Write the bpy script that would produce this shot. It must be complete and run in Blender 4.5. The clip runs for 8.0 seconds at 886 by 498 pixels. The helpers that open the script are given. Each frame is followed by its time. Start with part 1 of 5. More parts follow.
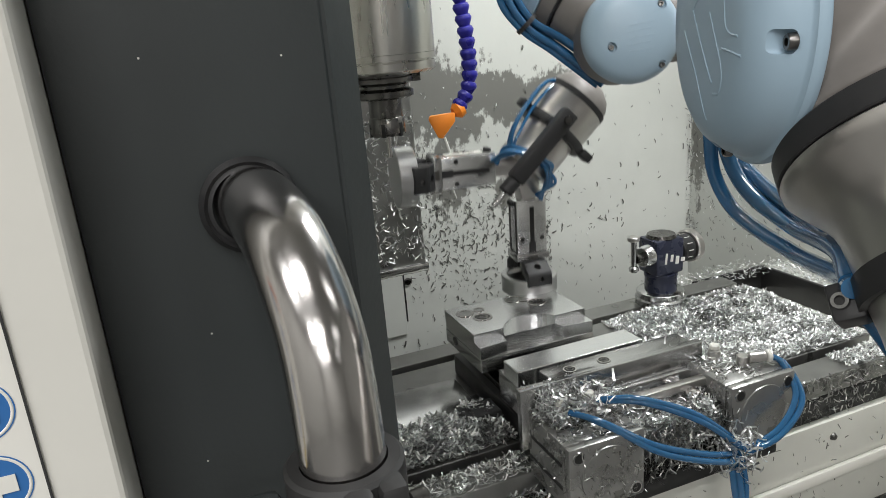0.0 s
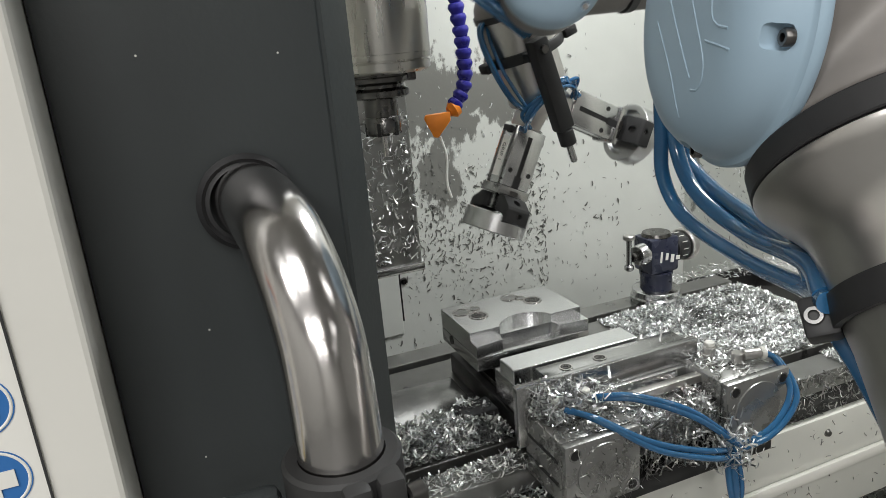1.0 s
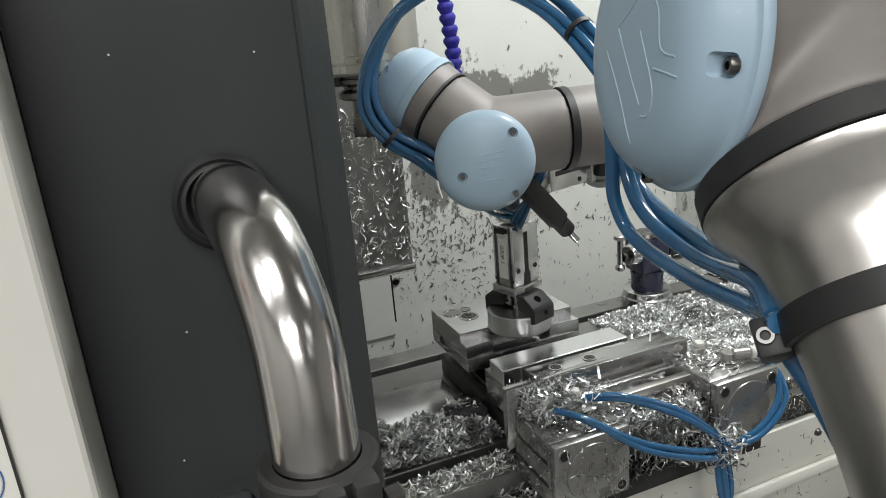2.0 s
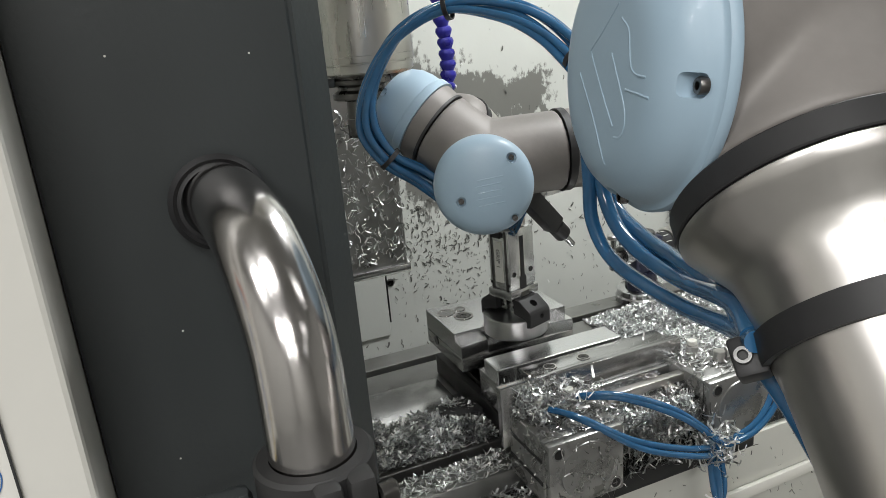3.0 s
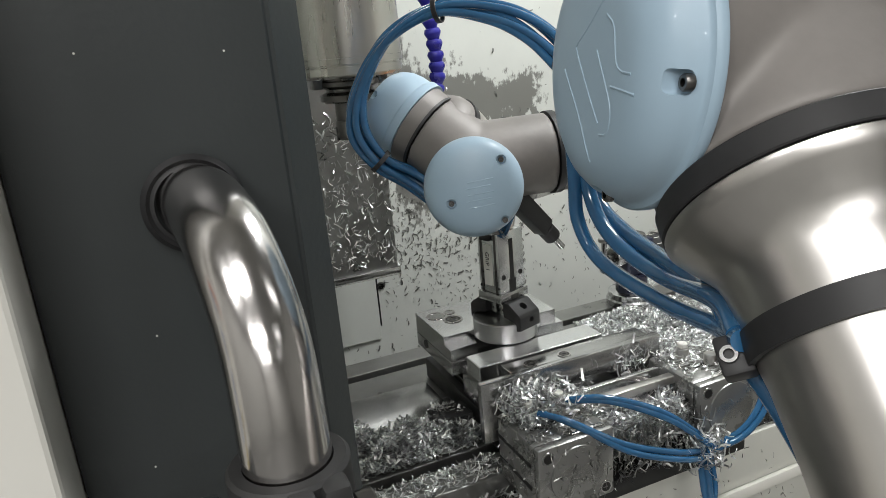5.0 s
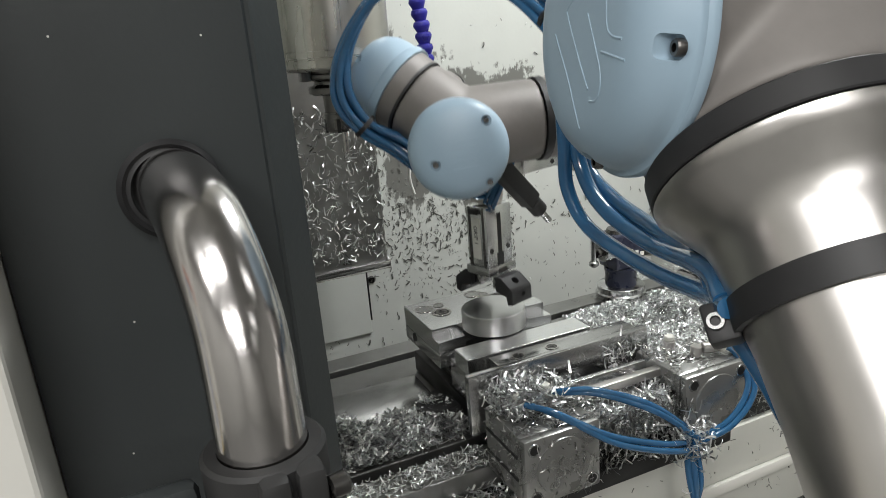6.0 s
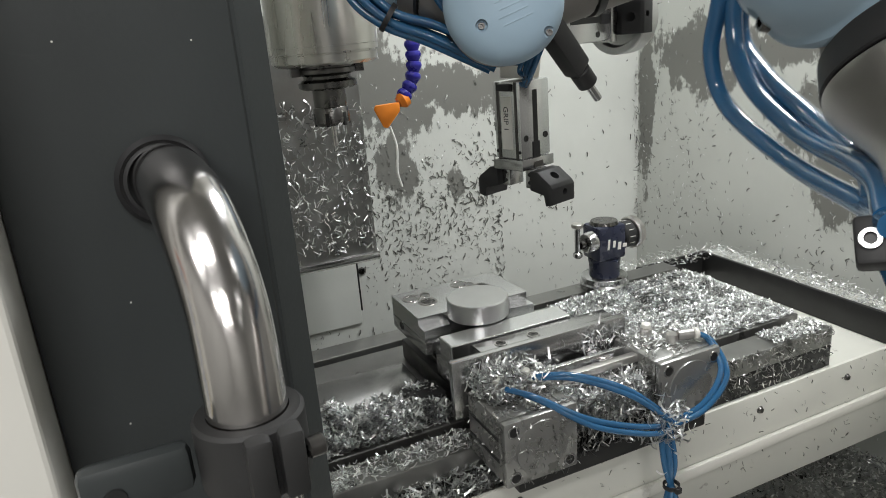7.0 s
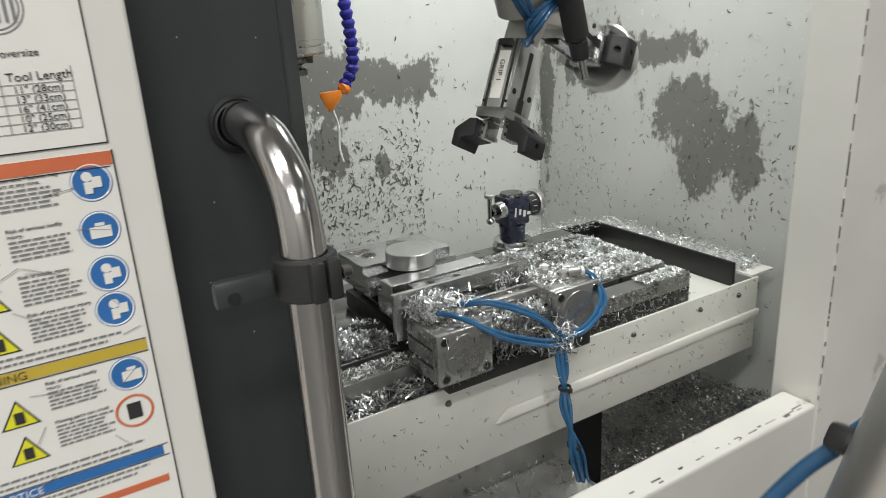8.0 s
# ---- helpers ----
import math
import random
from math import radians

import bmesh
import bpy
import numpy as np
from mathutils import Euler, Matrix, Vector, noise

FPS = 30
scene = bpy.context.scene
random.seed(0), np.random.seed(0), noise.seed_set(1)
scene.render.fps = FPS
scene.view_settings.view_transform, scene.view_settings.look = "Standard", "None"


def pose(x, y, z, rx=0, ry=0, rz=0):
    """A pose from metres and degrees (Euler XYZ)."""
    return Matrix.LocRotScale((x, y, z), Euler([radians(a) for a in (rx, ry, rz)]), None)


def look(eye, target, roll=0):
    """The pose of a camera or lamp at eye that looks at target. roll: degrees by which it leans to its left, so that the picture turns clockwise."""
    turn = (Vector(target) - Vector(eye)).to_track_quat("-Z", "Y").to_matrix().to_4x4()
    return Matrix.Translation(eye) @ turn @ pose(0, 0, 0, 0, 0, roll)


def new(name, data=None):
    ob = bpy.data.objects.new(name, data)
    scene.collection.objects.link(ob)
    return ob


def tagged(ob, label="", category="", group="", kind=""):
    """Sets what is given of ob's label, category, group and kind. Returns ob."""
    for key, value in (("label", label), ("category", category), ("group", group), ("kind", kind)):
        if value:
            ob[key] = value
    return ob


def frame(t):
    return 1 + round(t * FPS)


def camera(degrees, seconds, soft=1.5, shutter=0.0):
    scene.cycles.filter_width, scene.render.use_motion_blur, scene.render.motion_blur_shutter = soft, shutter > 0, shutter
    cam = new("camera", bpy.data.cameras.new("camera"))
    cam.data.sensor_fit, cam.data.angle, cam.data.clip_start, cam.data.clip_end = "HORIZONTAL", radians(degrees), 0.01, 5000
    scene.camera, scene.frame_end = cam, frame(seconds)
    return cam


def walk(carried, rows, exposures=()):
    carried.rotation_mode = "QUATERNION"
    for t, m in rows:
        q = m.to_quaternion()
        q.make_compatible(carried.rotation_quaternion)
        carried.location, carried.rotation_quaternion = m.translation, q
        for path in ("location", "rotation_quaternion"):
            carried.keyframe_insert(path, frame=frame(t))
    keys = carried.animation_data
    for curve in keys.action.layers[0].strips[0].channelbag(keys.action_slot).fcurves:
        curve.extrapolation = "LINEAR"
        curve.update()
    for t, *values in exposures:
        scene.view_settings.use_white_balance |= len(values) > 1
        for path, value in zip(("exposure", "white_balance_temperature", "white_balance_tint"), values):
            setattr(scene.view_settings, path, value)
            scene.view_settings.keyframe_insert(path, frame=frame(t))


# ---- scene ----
cam = camera(64.3, 8.0, soft=0.7, shutter=0.3)
PATH = [
    (0, (0.136, 0.183, 1.397), (0.802, 1.975, 0.811), -4.9),
    (0.5, (0.137, 0.182, 1.397), (0.809, 1.972, 0.808), -4.9),
    (1, (0.135, 0.181, 1.396), (0.812, 1.969, 0.81), -5.0),
    (1.5, (0.141, 0.182, 1.395), (0.825, 1.967, 0.809), -5.0),
    (3, (0.14, 0.178, 1.395), (0.845, 1.956, 0.81), -5.1),
    (3.5, (0.14, 0.178, 1.397), (0.853, 1.955, 0.815), -5.0),
    (4, (0.141, 0.181, 1.397), (0.859, 1.956, 0.818), -5.0),
    (5.5, (0.148, 0.181, 1.39), (0.878, 1.95, 0.812), -5.0),
    (6, (0.15, 0.178, 1.389), (0.889, 1.94, 0.799), -4.8),
    (6.5, (0.153, 0.174, 1.39), (0.898, 1.93, 0.79), -4.7),
    (7, (0.149, 0.153, 1.393), (0.9, 1.904, 0.783), -4.6),
    (7.5, (0.116, 0.093, 1.393), (0.971, 1.788, 0.764), -4.0),
    (8, (0.043, 0.004, 1.401), (1.009, 1.638, 0.77), -3.3),
]
walk(cam, [(t, look(eye, target, roll)) for t, eye, target, roll in PATH], exposures=((0, 0.0), (6.5, -0.03), (7.0, -0.02), (7.5, 0.12), (8, -0.04)))

# ---------------------------------------------------------------- world and light
world = bpy.data.worlds.new("world")
scene.world = world
world.use_nodes = True
world.node_tree.nodes["Background"].inputs[0].default_value = (0.95, 0.97, 1.0, 1)
world.node_tree.nodes["Background"].inputs[1].default_value = 0.04
scene.view_settings.exposure = 0.0


def area(name, m, sx, sy, watts, colour):
    d = bpy.data.lights.new(name, "AREA")
    d.shape, d.size, d.size_y, d.energy, d.color = "RECTANGLE", sx, sy, watts, colour
    ob = new(name, d)
    ob.matrix_world = m
    return ob


# the machine's own work light, under the roof above the door opening
area("work_light", look((0.86, 0.70, 1.95), (0.42, 1.08, 1.0)), 0.5, 0.12, 8.5, (0.985, 1.0, 1.0))
# shop lights: a grid of fittings under the hall ceiling
for lx, watts in ((-2.2, 57), (-0.5, 41), (2.7, 8)):
    for ly in (1.25, -1.15, -3.55, -5.95):
        area("shop_light", look((lx, ly, 3.44), (lx, ly, 0)), 1.2, 0.28, watts, (1.0, 0.985, 0.965))


# ---------------------------------------------------------------- materials
def material(name, colour, rough=0.5, metal=0.0, var=0.12, scale=30.0, bump=0.1, bscale=None, rvar=0.12, coat=0.0, stretch=None, dirt=None, dirt_amount=0.0, dirt_scale=6.0):
    m = bpy.data.materials.new(name)
    m.use_nodes = True
    nt = m.node_tree
    n, l = nt.nodes, nt.links
    b = n["Principled BSDF"]
    tc = n.new("ShaderNodeTexCoord")
    mp = n.new("ShaderNodeMapping")
    if stretch:
        mp.inputs["Scale"].default_value = stretch
    l.new(tc.outputs["Object"], mp.inputs[0])
    fine = n.new("ShaderNodeTexNoise")
    fine.inputs["Scale"].default_value = scale
    fine.inputs["Detail"].default_value = 6
    l.new(mp.outputs[0], fine.inputs["Vector"])
    big = n.new("ShaderNodeTexNoise")
    big.inputs["Scale"].default_value = scale / 7
    big.inputs["Detail"].default_value = 4
    l.new(tc.outputs["Object"], big.inputs["Vector"])
    add = n.new("ShaderNodeMath")
    add.operation = "ADD"
    l.new(fine.outputs["Fac"], add.inputs[0])
    l.new(big.outputs["Fac"], add.inputs[1])
    ramp = n.new("ShaderNodeMapRange")
    ramp.inputs["From Min"].default_value, ramp.inputs["From Max"].default_value = 0.6, 1.4
    ramp.inputs["To Min"].default_value, ramp.inputs["To Max"].default_value = 1 - var, 1 + var
    l.new(add.outputs[0], ramp.inputs[0])
    mul = n.new("ShaderNodeVectorMath")
    mul.operation = "SCALE"
    mul.inputs[0].default_value = colour
    l.new(ramp.outputs[0], mul.inputs["Scale"])
    out = mul.outputs[0]
    if dirt:
        dn = n.new("ShaderNodeTexNoise")
        dn.inputs["Scale"].default_value, dn.inputs["Detail"].default_value = dirt_scale, 8
        dn.inputs["Roughness"].default_value = 0.62
        l.new(tc.outputs["Object"], dn.inputs["Vector"])
        dr = n.new("ShaderNodeMapRange")
        dr.inputs["From Min"].default_value, dr.inputs["From Max"].default_value = 0.62 - dirt_amount, 0.66 - dirt_amount
        l.new(dn.outputs["Fac"], dr.inputs[0])
        mix = n.new("ShaderNodeMix")
        mix.data_type = "RGBA"
        l.new(dr.outputs[0], mix.inputs["Factor"])
        l.new(out, mix.inputs["A"])
        mix.inputs["B"].default_value = (*dirt, 1)
        out = mix.outputs["Result"]
    l.new(out, b.inputs["Base Color"])
    rr = n.new("ShaderNodeMapRange")
    rr.inputs["From Min"].default_value, rr.inputs["From Max"].default_value = 0.6, 1.4
    rr.inputs["To Min"].default_value, rr.inputs["To Max"].default_value = max(rough - rvar, 0.03), min(rough + rvar, 1)
    l.new(add.outputs[0], rr.inputs[0])
    l.new(rr.outputs[0], b.inputs["Roughness"])
    b.inputs["Metallic"].default_value = metal
    b.inputs["Coat Weight"].default_value = coat
    if bump:
        bp = n.new("ShaderNodeBump")
        bp.inputs["Strength"].default_value, bp.inputs["Distance"].default_value = bump, 0.001
        if bscale:
            bn = n.new("ShaderNodeTexNoise")
            bn.inputs["Scale"].default_value = bscale
            l.new(mp.outputs[0], bn.inputs["Vector"])
            l.new(bn.outputs["Fac"], bp.inputs["Height"])
        else:
            l.new(fine.outputs["Fac"], bp.inputs["Height"])
        l.new(bp.outputs[0], b.inputs["Normal"])
    return m


def stained_paint(name, colour, stain, blobs, axis):
    """White enclosure paint with wet grey patches: each blob (u, z, ru, rz) is an uneven patch in the wall's plane."""
    m = material(name, colour, rough=0.38, var=0.05, scale=14, bump=0.12, bscale=160, rvar=0.08)
    nt = m.node_tree
    n, l = nt.nodes, nt.links
    b = n["Principled BSDF"]
    base = b.inputs["Base Color"].links[0].from_socket
    tc = n.new("ShaderNodeTexCoord")
    warp = n.new("ShaderNodeTexNoise")
    warp.inputs["Scale"].default_value, warp.inputs["Detail"].default_value, warp.inputs["Roughness"].default_value = 11, 10, 0.74
    drip = n.new("ShaderNodeMapping")
    drip.inputs["Scale"].default_value = (1.25, 1.25, 0.5)
    l.new(tc.outputs["Object"], drip.inputs[0])
    l.new(drip.outputs[0], warp.inputs["Vector"])
    sub = n.new("ShaderNodeVectorMath")
    sub.operation = "SUBTRACT"
    sub.inputs[1].default_value = (0.5, 0.5, 0.5)
    l.new(warp.outputs["Color"], sub.inputs[0])
    crumb = n.new("ShaderNodeTexNoise")
    crumb.inputs["Scale"].default_value, crumb.inputs["Detail"].default_value = 70, 4
    l.new(tc.outputs["Object"], crumb.inputs["Vector"])
    total = None
    for u, z, ru, rz in blobs:
        c = (u, 0, z) if axis == "x" else (0, u, z)
        s = (1 / ru, 0, 1 / rz) if axis == "x" else (0, 1 / ru, 1 / rz)
        d = n.new("ShaderNodeVectorMath")
        d.operation = "SUBTRACT"
        l.new(tc.outputs["Object"], d.inputs[0])
        d.inputs[1].default_value = c
        e = n.new("ShaderNodeVectorMath")
        e.operation = "MULTIPLY"
        l.new(d.outputs[0], e.inputs[0])
        e.inputs[1].default_value = s
        a = n.new("ShaderNodeVectorMath")
        a.operation = "MULTIPLY_ADD"
        l.new(sub.outputs[0], a.inputs[0])
        a.inputs[1].default_value = (4.2, 4.2, 4.2)
        l.new(e.outputs[0], a.inputs[2])
        f = n.new("ShaderNodeVectorMath")
        f.operation = "MULTIPLY"
        l.new(a.outputs[0], f.inputs[0])
        f.inputs[1].default_value = (1, 0, 1) if axis == "x" else (0, 1, 1)
        g = n.new("ShaderNodeVectorMath")
        g.operation = "LENGTH"
        l.new(f.outputs[0], g.inputs[0])
        r = n.new("ShaderNodeMapRange")
        r.inputs["From Min"].default_value, r.inputs["From Max"].default_value = 1.6, 1.4
        h = n.new("ShaderNodeMath")
        h.operation = "MULTIPLY_ADD"
        l.new(crumb.outputs["Fac"], h.inputs[0])
        h.inputs[1].default_value = 1.1
        l.new(g.outputs["Value"], h.inputs[2])
        l.new(h.outputs[0], r.inputs[0])
        if total is None:
            total = r.outputs[0]
        else:
            mx = n.new("ShaderNodeMath")
            mx.operation = "MAXIMUM"
            l.new(total, mx.inputs[0])
            l.new(r.outputs[0], mx.inputs[1])
            total = mx.outputs[0]
    mix = n.new("ShaderNodeMix")
    mix.data_type = "RGBA"
    l.new(total, mix.inputs["Factor"])
    l.new(base, mix.inputs["A"])
    mix.inputs["B"].default_value = (*stain, 1)
    l.new(mix.outputs["Result"], b.inputs["Base Color"])
    return m


STAIN = (0.19, 0.19, 0.175)
M_BACK = stained_paint("wall_paint_wet", (0.62, 0.635, 0.6), STAIN, ((0.56, 1.3, 0.08, 0.09), (0.69, 1.275, 0.13, 0.045), (0.79, 1.27, 0.06, 0.05), (0.57, 1.16, 0.035, 0.06), (0.69, 1.11, 0.022, 0.035), (0.60, 1.235, 0.05, 0.03)), "x")
# Paint of M_BACK lowered about 8%: side wall's weaker light put into colour.
M_SIDE = stained_paint("wall_paint_wet_dimmed", (0.57, 0.585, 0.55), STAIN, ((0.9, 1.2, 0.085, 0.06), (0.79, 1.14, 0.1, 0.06), (0.86, 1.1, 0.05, 0.05), (1.15, 1.3, 0.11, 0.075), (1.295, 1.2, 0.022, 0.2), (1.0, 1.32, 0.12, 0.03)), "y")
M_WHITE = material("white_enamel", (0.72, 0.71, 0.66), 0.42, var=0.05, scale=12, bump=0.05, bscale=200, dirt=(0.5, 0.49, 0.45), dirt_amount=-0.03, dirt_scale=9)
M_APRON = material("grey_enamel", (0.64, 0.64, 0.59), 0.4, var=0.08, scale=18, bump=0.05, bscale=200, dirt=(0.3, 0.29, 0.26), dirt_amount=-0.07, dirt_scale=22)
M_DOOR = material("charcoal_enamel", (0.034, 0.039, 0.04), 0.38, var=0.16, scale=9, bump=0.08, bscale=380, rvar=0.05, dirt=(0.06, 0.065, 0.066), dirt_amount=-0.1, dirt_scale=5)
M_BLACK = material("black_plastic", (0.018, 0.018, 0.019), 0.5, var=0.2, scale=50, bump=0.1)
M_CLAMP = material("sooty_black_plastic", (0.022, 0.022, 0.022), 0.6, var=0.25, scale=60, bump=0.25, dirt=(0.05, 0.05, 0.05), dirt_amount=-0.05, dirt_scale=60)
M_CHROME = material("polished_stainless", (0.56, 0.54, 0.53), 0.18, 1.0, var=0.05, scale=60, bump=0.03, rvar=0.04, stretch=(6, 6, 0.4))
M_STEEL = material("ground_steel", (0.5, 0.5, 0.5), 0.2, 1.0, var=0.04, scale=25, bump=0.004, rvar=0.03)
M_BRIGHT = material("milled_aluminium", (0.74, 0.745, 0.75), 0.24, 1.0, var=0.03, scale=40, bump=0.004, rvar=0.03)
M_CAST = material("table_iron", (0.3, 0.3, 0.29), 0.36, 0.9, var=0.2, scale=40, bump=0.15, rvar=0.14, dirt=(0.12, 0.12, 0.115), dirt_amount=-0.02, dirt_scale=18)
M_COVER = material("worn_steel_cover", (0.45, 0.45, 0.43), 0.42, 0.6, var=0.15, scale=30, bump=0.06, rvar=0.15, dirt=(0.2, 0.2, 0.19), dirt_amount=0.02, dirt_scale=14)
M_DARK = material("oily_dark_iron", (0.022, 0.022, 0.022), 0.36, 0.3, var=0.3, scale=40, bump=0.2)
M_SPINDLE = material("spindle_steel", (0.56, 0.545, 0.51), 0.27, 1.0, var=0.06, scale=40, bump=0.04, rvar=0.06, stretch=(3, 3, 0.3))
M_TOOL = material("black_oxide_steel", (0.15, 0.145, 0.14), 0.27, 1.0, var=0.25, scale=60, bump=0.1)
M_ALU = material("satin_aluminium_tube", (0.62, 0.6, 0.58), 0.33, 1.0, var=0.05, scale=120, bump=0.03, rvar=0.06, stretch=(1, 1, 0.2))
M_GREY = material("warm_grey_cast", (0.2, 0.186, 0.175), 0.52, 0.15, var=0.06, scale=200, bump=0.1, rvar=0.05)
M_BLUE = material("pale_blue_cap", (0.34, 0.46, 0.56), 0.42, var=0.04, scale=30, bump=0.04, bscale=300, rvar=0.05, coat=0.1)
M_HOSE = material("blue_hose", (0.035, 0.155, 0.33), 0.16, var=0.25, scale=40, bump=0.05, rvar=0.06, coat=0.5)
M_HOSE.node_tree.nodes["Principled BSDF"].inputs["Transmission Weight"].default_value = 0.3
M_LOC = material("dark_blue_plastic", (0.02, 0.018, 0.24), 0.3, var=0.2, scale=80, bump=0.1)
M_ORANGE = material("orange_plastic", (0.85, 0.25, 0.02), 0.42, var=0.1, scale=80, bump=0.08)
M_CYL = material("anodised_cylinder", (0.33, 0.33, 0.32), 0.3, 0.75, var=0.16, scale=45, bump=0.08, dirt=(0.2, 0.2, 0.19), dirt_amount=0.02, dirt_scale=34)
M_CHIP = material("aluminium_chip", (0.8, 0.81, 0.81), 0.34, 0.95, var=0.45, scale=60, bump=0.0)
# the chip metal again, at about half the base colour
M_CHIPD = material("dark_aluminium_chip", (0.42, 0.42, 0.41), 0.3, 0.95, var=0.4, scale=60, bump=0.0)
for cm in (M_CHIP, M_CHIPD):
    nt = cm.node_tree
    geo = nt.nodes.new("ShaderNodeNewGeometry")
    rng_map = nt.nodes.new("ShaderNodeMapRange")
    rng_map.inputs["To Min"].default_value, rng_map.inputs["To Max"].default_value = 0.3, 1.4
    nt.links.new(geo.outputs["Random Per Island"], rng_map.inputs[0])
    tint = nt.nodes.new("ShaderNodeVectorMath")
    tint.operation = "SCALE"
    bsdf = nt.nodes["Principled BSDF"]
    nt.links.new(bsdf.inputs["Base Color"].links[0].from_socket, tint.inputs[0])
    nt.links.new(rng_map.outputs[0], tint.inputs["Scale"])
    nt.links.new(tint.outputs[0], bsdf.inputs["Base Color"])
M_FLECK = material("wet_grey_fleck", (0.17, 0.17, 0.16), 0.4, 0.5, var=0.5, scale=60, bump=0.0)
M_NAVY = material("navy_enamel", (0.022, 0.026, 0.05), 0.3, var=0.2, scale=60, bump=0.05)
M_PAPER = material("label_paper", (0.8, 0.79, 0.74), 0.5, var=0.04, scale=30, bump=0.03, dirt=(0.5, 0.47, 0.42), dirt_amount=-0.1, dirt_scale=50)
M_INK = material("black_ink", (0.03, 0.03, 0.03), 0.5, var=0.1, scale=60, bump=0.0)
M_INKG = material("grey_print", (0.22, 0.22, 0.22), 0.5, var=0.1, scale=60, bump=0.0)
M_LRED = material("red_orange_print", (0.62, 0.16, 0.07), 0.45, var=0.08, scale=60, bump=0.0)
M_LYEL = material("ochre_print", (0.55, 0.4, 0.05), 0.45, var=0.08, scale=60, bump=0.0)
M_LTRI = material("yellow_print", (0.75, 0.72, 0.03), 0.45, var=0.08, scale=60, bump=0.0)
M_LBLUE = material("blue_print", (0.03, 0.15, 0.42), 0.45, var=0.08, scale=60, bump=0.0)
M_TURN = material("turned_aluminium", (0.58, 0.58, 0.58), 0.3, 1.0, var=0.05, scale=60, bump=0.006, rvar=0.03)
M_COOL = material("milky_coolant", (0.8, 0.8, 0.76), 0.15, var=0.05, scale=60, bump=0.0)
M_CONC = material("hall_floor_paint", (0.13, 0.13, 0.125), 0.45, var=0.15, scale=6, bump=0.1)
M_HALL = material("hall_wall_paint", (0.4, 0.4, 0.38), 0.6, var=0.06, scale=3, bump=0.05)


# ---------------------------------------------------------------- mesh helpers
def part(name, bm, mat, parent=None, label="", smooth=True, m=None):
    me = bpy.data.meshes.new(name)
    bm.normal_update()
    bm.to_mesh(me)
    bm.free()
    if smooth:
        for p in me.polygons:
            p.use_smooth = True
        me.set_sharp_from_angle(angle=radians(38))
    me.materials.append(mat)
    ob = new(name, me)
    if parent:
        ob.parent = parent
    if m:
        ob.matrix_basis = m
    if label:
        ob["label"] = label
    return ob


def thing(name, label, category, at=(0, 0, 0), group="", kind=""):
    e = new(name)
    e.location = at
    e.empty_display_size = 0.02
    return tagged(e, label, category, group, kind)


def box(x0, x1, y0, y1, z0, z1, bevel=0.0, bm=None, m=None, segments=2):
    own = bmesh.new()
    bmesh.ops.create_cube(own, size=1)
    for v in own.verts:
        v.co = Vector(((x0 + x1) / 2 + v.co.x * (x1 - x0), (y0 + y1) / 2 + v.co.y * (y1 - y0), (z0 + z1) / 2 + v.co.z * (z1 - z0)))
    if bevel:
        bmesh.ops.bevel(own, geom=own.edges[:], offset=bevel, segments=segments, affect="EDGES", profile=0.5)
    if m:
        own.transform(m)
    return join(bm, own)


def join(bm, own):
    if bm is None:
        return own
    me = bpy.data.meshes.new("scrap")
    own.to_mesh(me)
    own.free()
    bm.from_mesh(me)
    bpy.data.meshes.remove(me)
    return bm


def aim(p, d):
    """A frame at p whose z axis points along d."""
    return Matrix.Translation(p) @ Vector(d).to_track_quat("Z", "Y").to_matrix().to_4x4()


def lathe(profile, m=None, seg=40, bm=None):
    """A turned solid: profile of (radius, height) along z."""
    own = bmesh.new()
    rings = []
    for r, h in profile:
        if r < 1e-6:
            rings.append([own.verts.new((0, 0, h))])
        else:
            rings.append([own.verts.new((r * math.cos(a * 2 * math.pi / seg), r * math.sin(a * 2 * math.pi / seg), h)) for a in range(seg)])
    for a, b in zip(rings, rings[1:]):
        for i in range(seg):
            j = (i + 1) % seg
            if len(a) == 1 and len(b) == 1:
                continue
            if len(a) == 1:
                own.faces.new((a[0], b[i], b[j]))
            elif len(b) == 1:
                own.faces.new((a[i], a[j], b[0]))
            else:
                own.faces.new((a[i], a[j], b[j], b[i]))
    bmesh.ops.recalc_face_normals(own, faces=own.faces[:])
    if m:
        own.transform(m)
    return join(bm, own)


def rod(p, q, r, r2=None, seg=24, bm=None, chamfer=0.0):
    p, q = Vector(p), Vector(q)
    h, r2 = (q - p).length, r if r2 is None else r2
    c = chamfer
    prof = [(0, 0), (r - c, 0), (r, c), (r2, h - c), (r2 - c, h), (0, h)] if c else [(0, 0), (r, 0), (r2, h), (0, h)]
    return lathe(prof, aim(p, q - p), seg, bm)


def curve_points(pts, steps=10):
    pts = [Vector(p) for p in pts]
    ext = [2 * pts[0] - pts[1]] + pts + [2 * pts[-1] - pts[-2]]
    out = []
    for i in range(1, len(ext) - 2):
        a, b, c, d = ext[i - 1:i + 3]
        for k in range(steps):
            t = k / steps
            out.append(0.5 * (2 * b + (c - a) * t + (2 * a - 5 * b + 4 * c - d) * t * t + (3 * b - a - 3 * c + d) * t ** 3))
    return out + [pts[-1]]


